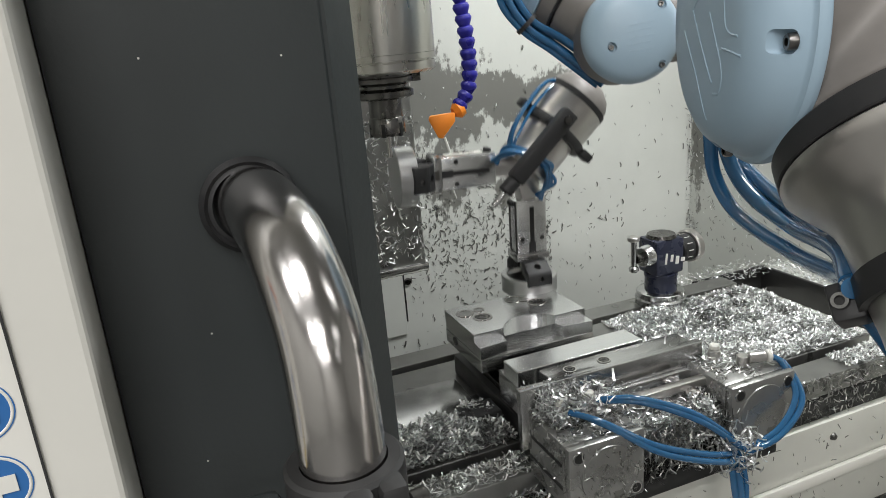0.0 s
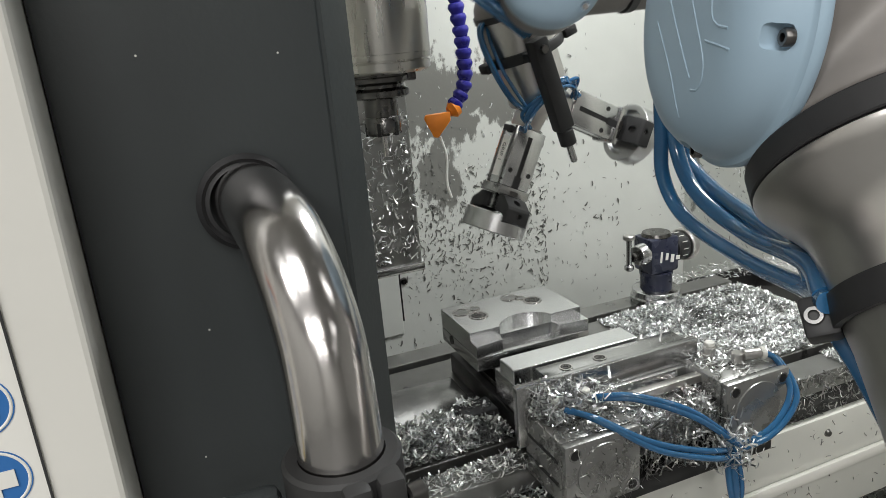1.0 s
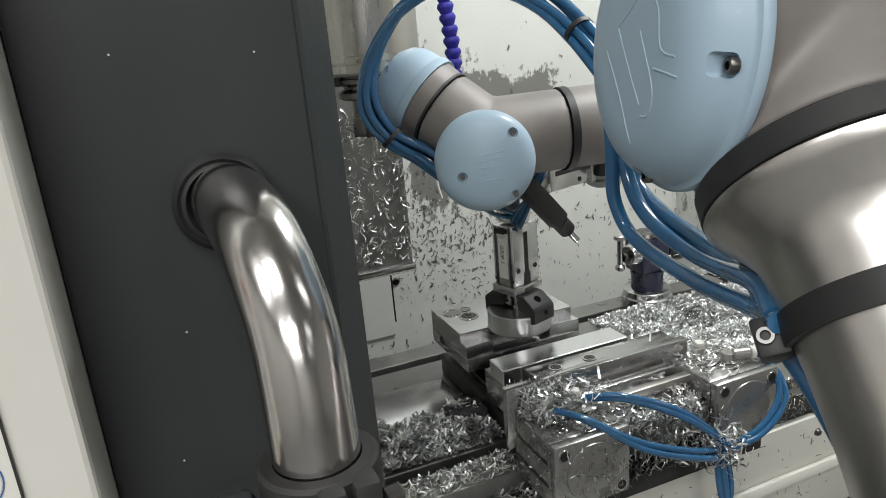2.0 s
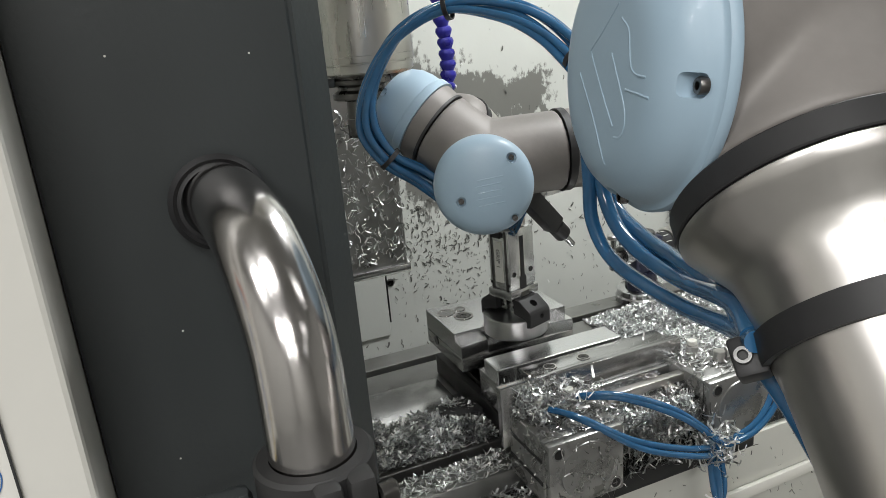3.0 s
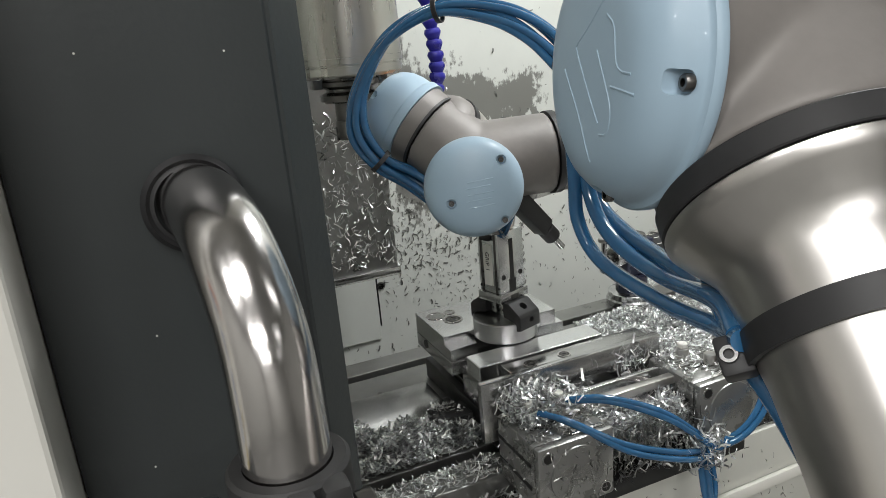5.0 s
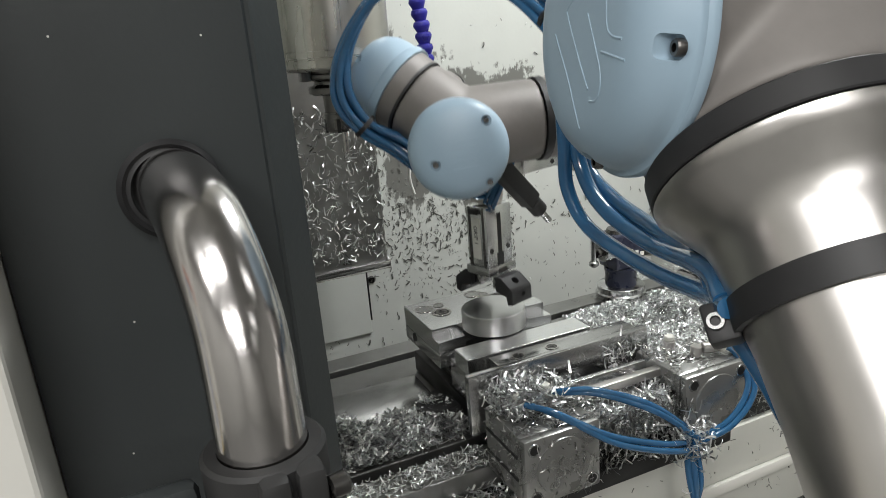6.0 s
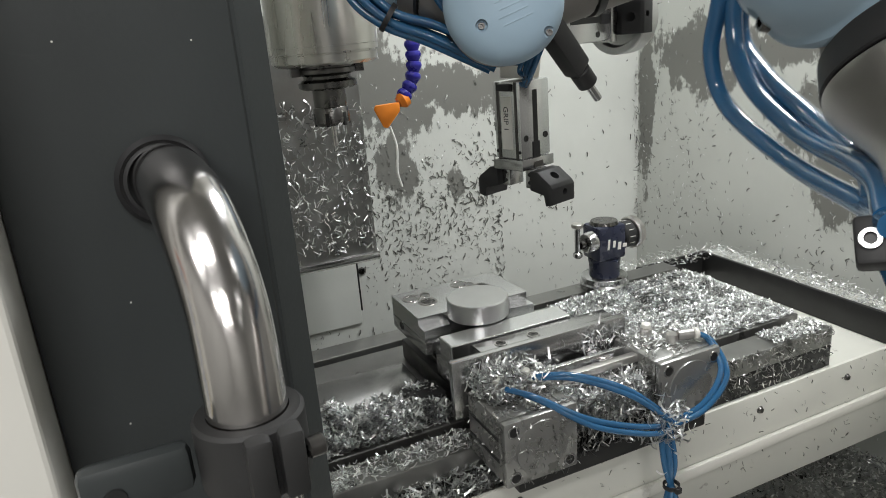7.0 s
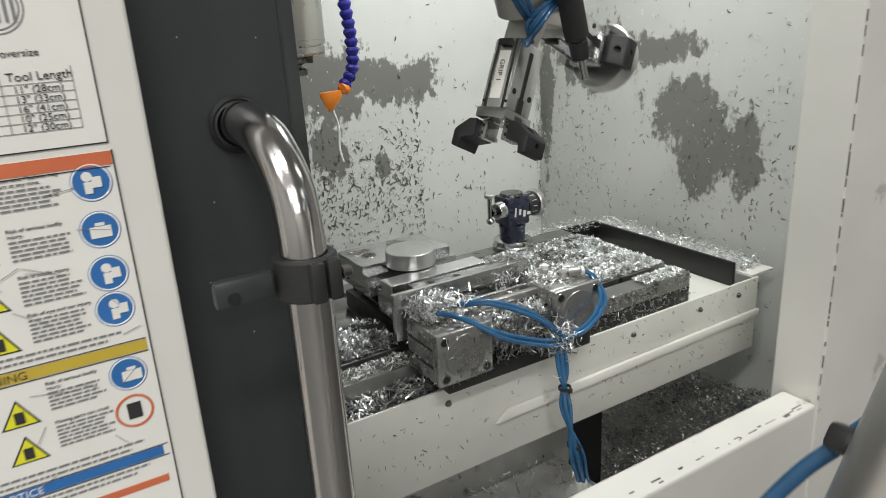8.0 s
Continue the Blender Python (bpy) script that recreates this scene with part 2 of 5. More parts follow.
def sweep(pts, r, seg=14, steps=10, bm=None):
    """A round hose through the points."""
    path = curve_points(pts, steps)
    own = bmesh.new()
    rings = []
    up = Vector((0.123, 0.31, 0.94))
    for i, p in enumerate(path):
        d = (path[min(i + 1, len(path) - 1)] - path[max(i - 1, 0)]).normalized()
        u = (up - d * up.dot(d)).normalized()
        up = u
        w = d.cross(u)
        rings.append([own.verts.new(p + r * (math.cos(a * 2 * math.pi / seg) * u + math.sin(a * 2 * math.pi / seg) * w)) for a in range(seg)])
    for a, b in zip(rings, rings[1:]):
        for i in range(seg):
            j = (i + 1) % seg
            own.faces.new((a[i], a[j], b[j], b[i]))
    own.faces.new(rings[0][::-1])
    own.faces.new(rings[-1])
    bmesh.ops.recalc_face_normals(own, faces=own.faces[:])
    return join(bm, own)


def prism(outline, d0, d1, m=None, bevel=0.0, bm=None):
    """A plate: outline of (x, z) drawn in a plane, from y = d0 to y = d1."""
    own = bmesh.new()
    a = [own.verts.new((x, d0, z)) for x, z in outline]
    b = [own.verts.new((x, d1, z)) for x, z in outline]
    own.faces.new(a)
    own.faces.new(b[::-1])
    for i in range(len(a)):
        j = (i + 1) % len(a)
        own.faces.new((a[j], a[i], b[i], b[j]))
    bmesh.ops.recalc_face_normals(own, faces=own.faces[:])
    if bevel:
        bmesh.ops.bevel(own, geom=own.edges[:], offset=bevel, segments=2, affect="EDGES", profile=0.5)
    if m:
        own.transform(m)
    return join(bm, own)


def blended(name, bm, mat, parent, label, voxel=0.0018, rounds=14):
    """Cast housings: overlapping solids melted into one skin with soft fillets."""
    ob = part(name, bm, mat, parent, label)
    r = ob.modifiers.new("skin", "REMESH")
    r.mode, r.voxel_size, r.use_smooth_shade = "VOXEL", voxel, True
    f = ob.modifiers.new("fillet", "SMOOTH")
    f.factor, f.iterations = 0.5, rounds
    return ob


def carve(ob, cutters):
    """Sink pockets into a solid part."""
    me = bpy.data.meshes.new("cutter")
    cutters.to_mesh(me)
    cutters.free()
    tool = bpy.data.objects.new("cutter", me)
    scene.collection.objects.link(tool)
    tool.matrix_world = Matrix.Identity(4)
    stay, ob.parent = ob.parent, None
    b = ob.modifiers.new("pocket", "BOOLEAN")
    b.object, b.operation, b.solver = tool, "DIFFERENCE", "EXACT"
    bpy.context.view_layer.update()
    done = bpy.data.meshes.new_from_object(ob.evaluated_get(bpy.context.evaluated_depsgraph_get()))
    ob.modifiers.clear()
    ob.data = done
    for p in done.polygons:
        p.use_smooth = True
    done.set_sharp_from_angle(angle=radians(38))
    ob.parent = stay
    bpy.data.objects.remove(tool)


def structure(name, bm, mat, label, category, smooth=False):
    return tagged(part(name, bm, mat, label=label, smooth=smooth), label, category, kind="structure")


def chips(name, count, place, size, mat, label, seed, flat=0.3, width=0.125, curl=2.0):
    """Loose swarf: each chip is a small bent ribbon. place(rng) gives its spot, size its least and greatest length."""
    rng = random.Random(seed)
    verts, faces = [], []
    for _ in range(count):
        p = Vector(place(rng))
        ln = rng.uniform(*size)
        w = ln * width * rng.uniform(0.7, 1.5)
        q = Euler((rng.gauss(0, flat), rng.gauss(0, flat), rng.uniform(0, 6.28))).to_matrix()
        bend = rng.uniform(0.2, curl)
        twist = rng.uniform(-0.6, 0.6)
        k = len(verts)
        for i in range(4):
            a = (i / 3 - 0.5) * bend
            x, z = math.sin(a) / bend * ln, (1 - math.cos(a)) / bend * ln
            s, c = math.sin(twist * i / 3), math.cos(twist * i / 3)
            for e in (-1, 1):
                verts.append(p + q @ Vector((x, e * w * 0.5 * c, z + e * w * 0.5 * s)))
        for i in range(3):
            faces.append((k + 2 * i, k + 2 * i + 1, k + 2 * i + 3, k + 2 * i + 2))
    me = bpy.data.meshes.new(name)
    me.from_pydata(verts, [], faces)
    me.materials.append(mat)
    return tagged(new(name, me), label, "metal chips", kind="stuff")


def wall_flecks(name, count, place, mat, label, seed, axis, size):
    """Small wet chips stuck flat on a wall."""
    rng = random.Random(seed)
    verts, faces = [], []
    for _ in range(count):
        u, z = place(rng)
        ln = size[0] + (size[1] - size[0]) * rng.random() ** 2
        w = ln * rng.uniform(0.14, 0.3)
        a = rng.gauss(math.pi / 2, 0.75)
        off = rng.uniform(0.0006, 0.002)
        k = len(verts)
        for i in range(3):
            for e in (-1, 1):
                t = (i - 1) * 0.5 * ln
                du = math.cos(a) * t - math.sin(a) * e * w / 2 + (0.06 * ln if i == 1 else 0)
                dz = math.sin(a) * t + math.cos(a) * e * w / 2
                o = off + (0.0012 if i == 1 else 0.0)
                verts.append((u + du, BACK - o, z + dz) if axis == "x" else (RIGHT - o, u + du, z + dz))
        for i in range(2):
            faces.append((k + 2 * i, k + 2 * i + 1, k + 2 * i + 3, k + 2 * i + 2))
    me = bpy.data.meshes.new(name)
    me.from_pydata(verts, [], faces)
    me.materials.append(mat)
    return tagged(new(name, me), label, "metal chips", kind="stuff")


# ---------------------------------------------------------------- the plan, in metres
BACK, RIGHT, LEFT = 1.32, 1.107, -0.45      # inner faces of the enclosure
TOP = 1.0                                   # table top
FRONT, T_BACK, T_RIGHT, T_LEFT = 0.69, 0.995, 0.893, -0.02   # table
DOOR = 0.435                                # front face of the door
JAMB, SHELL0, SHELL1, SILL = 0.896, 0.47, 0.54, 0.870


# ---------------------------------------------------------------- enclosure and hall
structure("wall_back", box(LEFT, RIGHT, BACK, BACK + 0.02, 0.4, 2.1), M_BACK, "splashed off-white sheet-metal back wall with wet grey patches", "wall")
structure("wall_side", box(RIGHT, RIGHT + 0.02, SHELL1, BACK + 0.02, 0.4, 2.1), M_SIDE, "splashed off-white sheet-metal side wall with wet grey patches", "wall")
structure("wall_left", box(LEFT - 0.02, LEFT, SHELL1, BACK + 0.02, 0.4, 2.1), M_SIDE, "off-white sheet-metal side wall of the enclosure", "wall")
structure("ceiling", box(LEFT - 0.02, RIGHT + 0.02, SHELL1, BACK + 0.02, 2.1, 2.12), M_WHITE, "off-white enclosure roof", "ceiling")
structure("wall_front", box(JAMB, 1.75, SHELL0, SHELL1, 0.0, 2.12, 0.003), M_WHITE, "off-white painted front shell beside the door opening", "wall")
structure("sill", box(-0.6, JAMB - 0.002, SHELL0, SHELL0 + 0.05, 0.0, SILL, 0.004), M_WHITE, "off-white front shell below the door opening", "wall")
structure("lintel", box(-0.6, JAMB - 0.002, SHELL0, SHELL1, 1.95, 2.12), M_WHITE, "off-white front shell above the door opening", "wall")


def worn_sealant():
    """Broken bead of old black sealant down the corner of the door opening and along the sill."""
    rng, bm = random.Random(41), bmesh.new()
    z = SILL + 0.006
    while z < 1.9:
        ln = rng.uniform(0.004, 0.035) * rng.random() + 0.003
        o = rng.uniform(0.0, 0.0008)
        box(JAMB - 0.0004, JAMB + 0.0007 + o, SHELL0 - 0.0003 - o * 0.3, SHELL0 + 0.0006, z, z + ln, bm=bm)
        z += ln + abs(rng.gauss(0.0, 0.014))
    x = 0.5
    while x < JAMB - 0.03:
        ln = rng.uniform(0.003, 0.02) * rng.random() + 0.002
        y = SHELL0 + rng.uniform(0.004, 0.012)
        box(x, x + ln, y, y + rng.uniform(0.0006, 0.0022), SILL - 0.001, SILL + 0.0006, bm=bm)
        x += abs(rng.gauss(0.0, 0.02))
    structure("sealant_bead", bm, M_FLECK, "worn black sealant bead along the door opening", "trim")


worn_sealant()
structure("chip_pan", box(LEFT, RIGHT, SHELL0 + 0.051, BACK, 0.4, 0.42), M_CAST, "oily steel chip pan under the table", "floor")
structure("floor", box(-4, 4, -7.5, 3, -0.02, 0.0), M_CONC, "grey painted hall floor", "floor")
structure("hall_ceiling", box(-4, 4, -7.5, 3, 3.5, 3.52), M_HALL, "white hall ceiling", "ceiling")
structure("wall_north", box(-4, 4, 3, 3.02, 0, 3.5), M_HALL, "pale hall wall", "wall")
structure("wall_south", box(-4, 4, -7.52, -7.5, 0, 3.5), M_HALL, "pale hall wall", "wall")
structure("wall_west", box(-4.02, -4, -7.5, 3, 0, 3.5), M_HALL, "pale hall wall", "wall")
structure("wall_east", box(4, 4.02, -7.5, 3, 0, 3.5), M_HALL, "pale hall wall", "wall")


pan = structure("lower_way_cover", box(0.2, 0.625, 0.545, 0.69, 0.768, 0.776, 0.002), M_COVER, "oily steel way cover below the tray", "panel")


def back_panel():
    """A bolted cover and the way cover hanging by the column."""
    p = structure("access_panel", box(0.30, 0.476, BACK - 0.006, BACK - 0.001, 0.88, 1.06, 0.0015), M_BACK, "off-white bolted access panel on the back wall", "panel")
    b = lathe([(0, 0.004), (0.005, 0.004), (0.007, 0.0), (0.007, -0.003)], aim((0.486, BACK, 0.978), (0, -1, 0)), 18)
    part("bolt", b, M_TOOL, p, "dark button-head bolt")
    part("panel_seam", box(0.4765, 0.4785, BACK - 0.0065, BACK - 0.0008, 0.905, 1.06), M_DARK, p, "dark open seam along the panel")
    q = box(0.28, 0.47, 1.16, 1.2, 1.055, 1.42, 0.003)
    t = structure("way_cover", q, M_CAST, "grey steel column cover covered in chips", "panel")
    part("lip", box(0.28, 0.472, 1.154, 1.16, 1.05, 1.062, 0.001), M_STEEL, t)


back_panel()


# ---------------------------------------------------------------- table
def table():
    t = thing("machine_table", "oily cast-iron milling table with T-slots, covered in chips", "machine table", (0.44, 0.84, 0.9))
    o = Matrix.Translation((-0.44, -0.84, -0.9))
    edges = [FRONT, FRONT + 0.0345, FRONT + 0.0505, FRONT + 0.1445, FRONT + 0.1605, FRONT + 0.2545, FRONT + 0.2705, T_BACK]
    part("slab", box(T_LEFT, T_RIGHT, FRONT, T_BACK, TOP - 0.075, TOP - 0.024, 0.002, m=o), M_DARK, t)
    for i in range(0, 8, 2):
        part("strip", box(T_LEFT, T_RIGHT, edges[i], edges[i + 1], TOP - 0.0235, TOP, 0.0012, m=o), M_CAST, t, smooth=False)
    part("saddle", box(0.1, 0.75, FRONT + 0.04, T_BACK - 0.02, 0.42, TOP - 0.076, m=o), M_DARK, t)
    return t


table()


# added filler: greys the dark gap between the lower way cover and the apron
structure("gap_fill_sheet", box(0.2, 0.655, 0.700, 0.706, 0.60, 0.848, 0.001), M_COVER, "oily steel sheet added to fill the gap behind the way cover", "panel")


def tray():
    """The sheet-metal coolant tray round the table: front apron with a swaged rib, end wall and floor."""
    t = thing("coolant_tray", "grey sheet-metal coolant tray around the table with a ribbed apron", "tray", (0.4, 0.65, 0.9))
    o = Matrix.Translation((-0.4, -0.65, -0.9))
    y = 0.650
    part("apron", box(-0.3, 1.008, y, y + 0.004, 0.853, 0.976, 0.001, m=o), M_APRON, t)
    rib = prism([(0.485, 0.9045), (1.0085, 0.9105), (1.0085, 0.9235), (0.505, 0.9195)], y - 0.007, y - 0.0005, bevel=0.0026)
    rib.transform(o)
    part("rib", rib, M_WHITE, t)
    part("apron_return", box(-0.3, 1.008, y + 0.0045, y + 0.03, 0.849, 0.853, m=o), M_APRON, t)
    part("tray_floor", box(-0.3, 1.008, y + 0.005, 1.06, 0.944, 0.948, m=o), M_APRON, t)
    part("end_wall", box(0.998, 1.004, 0.69, 1.02, 0.9485, 0.99, 0.001, m=o), M_DARK, t, "black end wall of the tray")
    part("end_flange", box(1.0045, 1.06, 0.66, 1.04, 0.972, 0.976, m=o), M_APRON, t)
    part("rear_wall", box(0.86, 0.9975, 1.016, 1.022, 0.9485, 0.99, 0.001, m=o), M_DARK, t)
    for x in (0.42, 0.60, 0.73, 0.87, 0.96):
        b = lathe([(0, 0.003), (0.003, 0.003), (0.0045, 0), (0.0045, -0.002)], o @ aim((x, y, 0.956), (0, -1, 0)), 14)
        part("screw", b, M_TOOL, t)
    return t


tray()


# ---------------------------------------------------------------- vise
def hole(parent, x, y, z, r, plug=False):
    """A counterbore: bright chamfer, dark gap and the socket screw in it, or a shallow steel plug."""
    at = Matrix.Translation((x, y, z))
    part("socket_ring", lathe([(r * 1.3, 0.0), (r * 1.26, 0.0007), (r * 1.02, 0.0007), (r * 0.98, 0.0001)], at, 32), M_CHROME, parent)
    part("socket_hole", lathe([(0, 0.0003), (r, 0.0003), (r, 0.0)], at, 28), M_STEEL if plug else M_DARK, parent)
    if not plug:
        part("screw_head", lathe([(r * 0.8, 0.0002), (r * 0.76, 0.0008), (r * 0.46, 0.0008), (r * 0.42, 0.0003)], at, 24), M_TOOL, parent)


def vise():
    v = thing("vise", "pneumatic vise with milled aluminium soft jaws on the table", "vise", (0.465, 0.82, TOP))
    o = Matrix.Translation((-0.465, -0.82, -TOP))
    part("jaw_seat", box(0.428, 0.52, 0.83, 0.89, TOP + 0.0265, TOP + 0.0515, 0.001, m=o), M_DARK, v)
    part("base", box(0.408, 0.545, 0.70, 0.91, TOP + 0.0005, TOP + 0.026, 0.002, m=o), M_DARK, v, "black steel vise bed")
    for x in (0.416, 0.526):
        part("rail", box(x, x + 0.012, 0.70, 0.90, TOP + 0.0265, TOP + 0.034, 0.001, m=o), M_TOOL, v)
    # fixed jaw: block with a step and a round pocket for the part
    cx, cy, r = 0.463, 0.800, 0.0345
    def pocketed(x0, x1, yb, yf, z0, z1, rad):
        """A jaw whose working edge, facing -y, is cut by the pocket's arc."""
        half = math.sqrt(max(rad * rad - (yf - cy) ** 2, 0))
        arc = []
        for k in range(17):
            px = cx - half * math.cos(math.pi * k / 16)
            arc.append((px, cy + math.sqrt(max(rad * rad - (px - cx) ** 2, 0))))
        pts = [(x0, yb), (x0, yf)] + arc + [(x1, yf), (x1, yb)]
        bm = bmesh.new()
        lo = [bm.verts.new((x, y, z0)) for x, y in pts]
        hi = [bm.verts.new((x, y, z1)) for x, y in pts]
        bm.faces.new(lo)
        bm.faces.new(hi)
        for i in range(len(pts)):
            j = (i + 1) % len(pts)
            bm.faces.new((lo[i], lo[j], hi[j], hi[i]))
        bmesh.ops.recalc_face_normals(bm, faces=bm.faces[:])
        return bm
    fj = part("fixed_jaw", box(0.396, 0.533, 0.798, 0.896, TOP + 0.052, TOP + 0.068, 0.0012, m=o), M_STEEL, v)
    b = pocketed(0.3965, 0.5325, 0.8955, 0.814, TOP + 0.0682, TOP + 0.0905, r)
    b.transform(o)
    part("jaw_top", b, M_BRIGHT, fj, "bright milled jaw with a round pocket", smooth=False)
    b = pocketed(0.3965, 0.5325, 0.8138, 0.7985, TOP + 0.0682, TOP + 0.081, r)
    b.transform(o)
    part("jaw_step", b, M_BRIGHT, fj, smooth=False)
    for x, y, rr in ((0.425, 0.853, 0.0085), (0.497, 0.86, 0.0085)):
        hole(fj, x - 0.465, y - 0.82, 0.0907, rr)
    for x, y, rr in ((0.412, 0.872, 0.008), (0.43, 0.874, 0.0048), (0.478, 0.882, 0.008), (0.488, 0.874, 0.0048)):
        hole(fj, x - 0.465, y - 0.82, 0.0907, rr, True)
    part("side_hole", lathe([(0, 0.0006), (0.005, 0.0006), (0.005, -0.002)], o @ aim((0.396, 0.868, TOP + 0.0625), (-1, 0, 0)), 18), M_DARK, fj)
    # moving jaw, slides along y
    mj = part("moving_jaw", box(0.404, 0.545, 0.742, 0.79, TOP + 0.0345, TOP + 0.066, 0.0012, m=o), M_STEEL, v)
    b = box(0.403, 0.546, 0.744, 0.7745, TOP + 0.0662, TOP + 0.083, 0.001)
    b.transform(o)
    part("jaw_face", b, M_BRIGHT, mj, "bright milled jaw face", smooth=False)
    part("jaw_plate", box(0.424, 0.585, 0.708, 0.7415, TOP + 0.055, TOP + 0.0815, 0.0012, m=o), M_STEEL, mj, "ground steel plate with two socket holes")
    for x, y in ((0.450, 0.735 - 0.008), (0.488, 0.735 - 0.008)):
        hole(mj, x - 0.465, y - 0.82, 0.0817, 0.0052)
    part("push_plate", box(0.382, 0.582, 0.698, 0.7065, TOP + 0.03, TOP + 0.090, 0.001, m=o), M_STEEL, mj, "thin ground steel push plate")
    for x in (0.425, 0.545):
        part("piston_rod", rod((x - 0.465, 0.66 - 0.82, 0.055), (x - 0.465, 0.6978 - 0.82, 0.055), 0.008, chamfer=0.001), M_CHROME, mj)
    part("front_bar", box(0.43, 0.575, 0.655, 0.664, TOP + 0.060, TOP + 0.068, 0.001, m=o), M_ALU, v, "pale tie bar across the cylinders")
    return v, mj


VISE, MOVING_JAW = vise()


def workpiece(name, label, at, r=0.034, h=0.021, dished=False):
    t = thing(name, label, "workpiece", at, "aluminium discs")
    prof = [(0, 0), (r - 0.001, 0), (r, 0.001), (r, h - 0.001), (r - 0.001, h), (0, h)]
    if dished:
        prof = [(0, 0), (r - 0.001, 0), (r, 0.001), (r, h - 0.001), (r - 0.001, h), (r * 0.8, h), (r * 0.74, h - 0.006), (0, h - 0.006)]
    part("disc", lathe(prof, seg=64), M_TURN, t)
    return t


def pneumatic_cylinder(at, label, fittings, foot=0.0, elbow_at=None):
    c = thing("pneumatic_cylinder", label, "air cylinder", at, "vise cylinders")
    w, d, h = 0.074, 0.072, 0.064
    part("barrel", box(0, w, 0.008, d, 0, h, 0.004), M_CYL, c)
    part("end_cap", box(-0.0005, w + 0.0005, -0.001, 0.0078, -0.0005, h + 0.0005, 0.003), M_CYL, c)
    part("end_disc", lathe([(0.027, -0.001), (0.0262, 0.0012), (0, 0.0012)], aim((w / 2, -0.001, h / 2), (0, -1, 0)), 40), M_CYL, c)
    for x in (0.009, w - 0.009):
        for z in (0.009, h - 0.009):
            s = part("screw_socket", lathe([(0.0062, 0.0), (0.0058, 0.0008), (0.0045, 0.0008), (0.0045, -0.003), (0, -0.003)], aim((x, -0.001, z), (0, -1, 0)), 18), M_STEEL, c)
            part("recess", lathe([(0, 0.0004), (0.0044, 0.0004)], aim((x, -0.001, z), (0, -1, 0)), 18), M_DARK, s)
    for x in (-0.0006, w + 0.0006):
        for z in (0.02, 0.042):
            part("sensor_groove", box(min(x, x * 0.999), x + 0.0012, 0.012, d - 0.004, z, z + 0.0032), M_DARK, c)
    for x, y in fittings:
        f = part("fitting", rod((x, y, h), (x, y, h + 0.012), 0.006, chamfer=0.0008), M_ALU, c, "nickel push-in fitting")
        part("collar", rod((x, y, h + 0.0121), (x, y, h + 0.017), 0.0048, chamfer=0.0008), M_WHITE, f)
    if foot:
        part("mounting_foot", box(0.006, w - 0.006, 0.01, d - 0.004, -foot, -0.0004, 0.001), M_DARK, c, "dark steel mounting foot")
    if elbow_at:
        x, y = elbow_at
        f = part("elbow_fitting", rod((x, y, h + 0.0005), (x, y, h + 0.011), 0.0058, chamfer=0.0008), M_ALU, c, "nickel elbow fitting")
        part("elbow_arm", rod((x + 0.004, y - 0.003, h + 0.0085), (x + 0.02, y - 0.008, h + 0.0085), 0.0052, chamfer=0.0008), M_ALU, f)
        part("release_ring", rod((x + 0.0203, y - 0.0081, h + 0.0085), (x + 0.025, y - 0.0095, h + 0.0085), 0.006, chamfer=0.001), M_WHITE, f)
    for k in range(3):
        part("type_mark", box(0.012 + 0.01 * k, 0.018 + 0.01 * k, 0.03, 0.034, h + 0.0002, h + 0.0006), M_INK, c)
    return c


pneumatic_cylinder((0.391, 0.618, TOP + 0.0), "square grey air cylinder buried in chips beside the vise", ((0.02, 0.05), (0.052, 0.05)))
pneumatic_cylinder((0.563, 0.622, TOP + 0.0072), "square grey air cylinder with push-in fittings", ((0.026, 0.052),), 0.007, (0.040, 0.03))
bar_thing = thing("tie_bar", "pale ground steel tie bar behind the air cylinders", "bar", (0.48, 0.69, TOP + 0.06))
part("bar", box(-0.06, 0.085, -0.014, -0.008, -0.002, 0.008, 0.001), M_BRIGHT, bar_thing)
support = thing("cylinder_plate", "dark steel plate carrying the air cylinders", "plate", (0.5, 0.66, TOP - 0.02))
part("plate", box(-0.09, 0.13, -0.03, 0.03, 0.0, 0.0195, 0.002), M_DARK, support)
gap = thing("parting_plate", "thin ground steel plate lying on the table", "plate", (0.36, 0.85, TOP))
part("sheet", box(-0.16, 0.036, -0.045, 0.033, 0.0003, 0.0095, 0.001), M_STEEL, gap)
sw = thing("limit_block", "black plastic block bolted beside the vise bed", "block", (0.40, 0.80, TOP))
part("body", box(-0.035, 0.004, -0.03, 0.0, 0.0003, 0.022, 0.002), M_BLACK, sw)


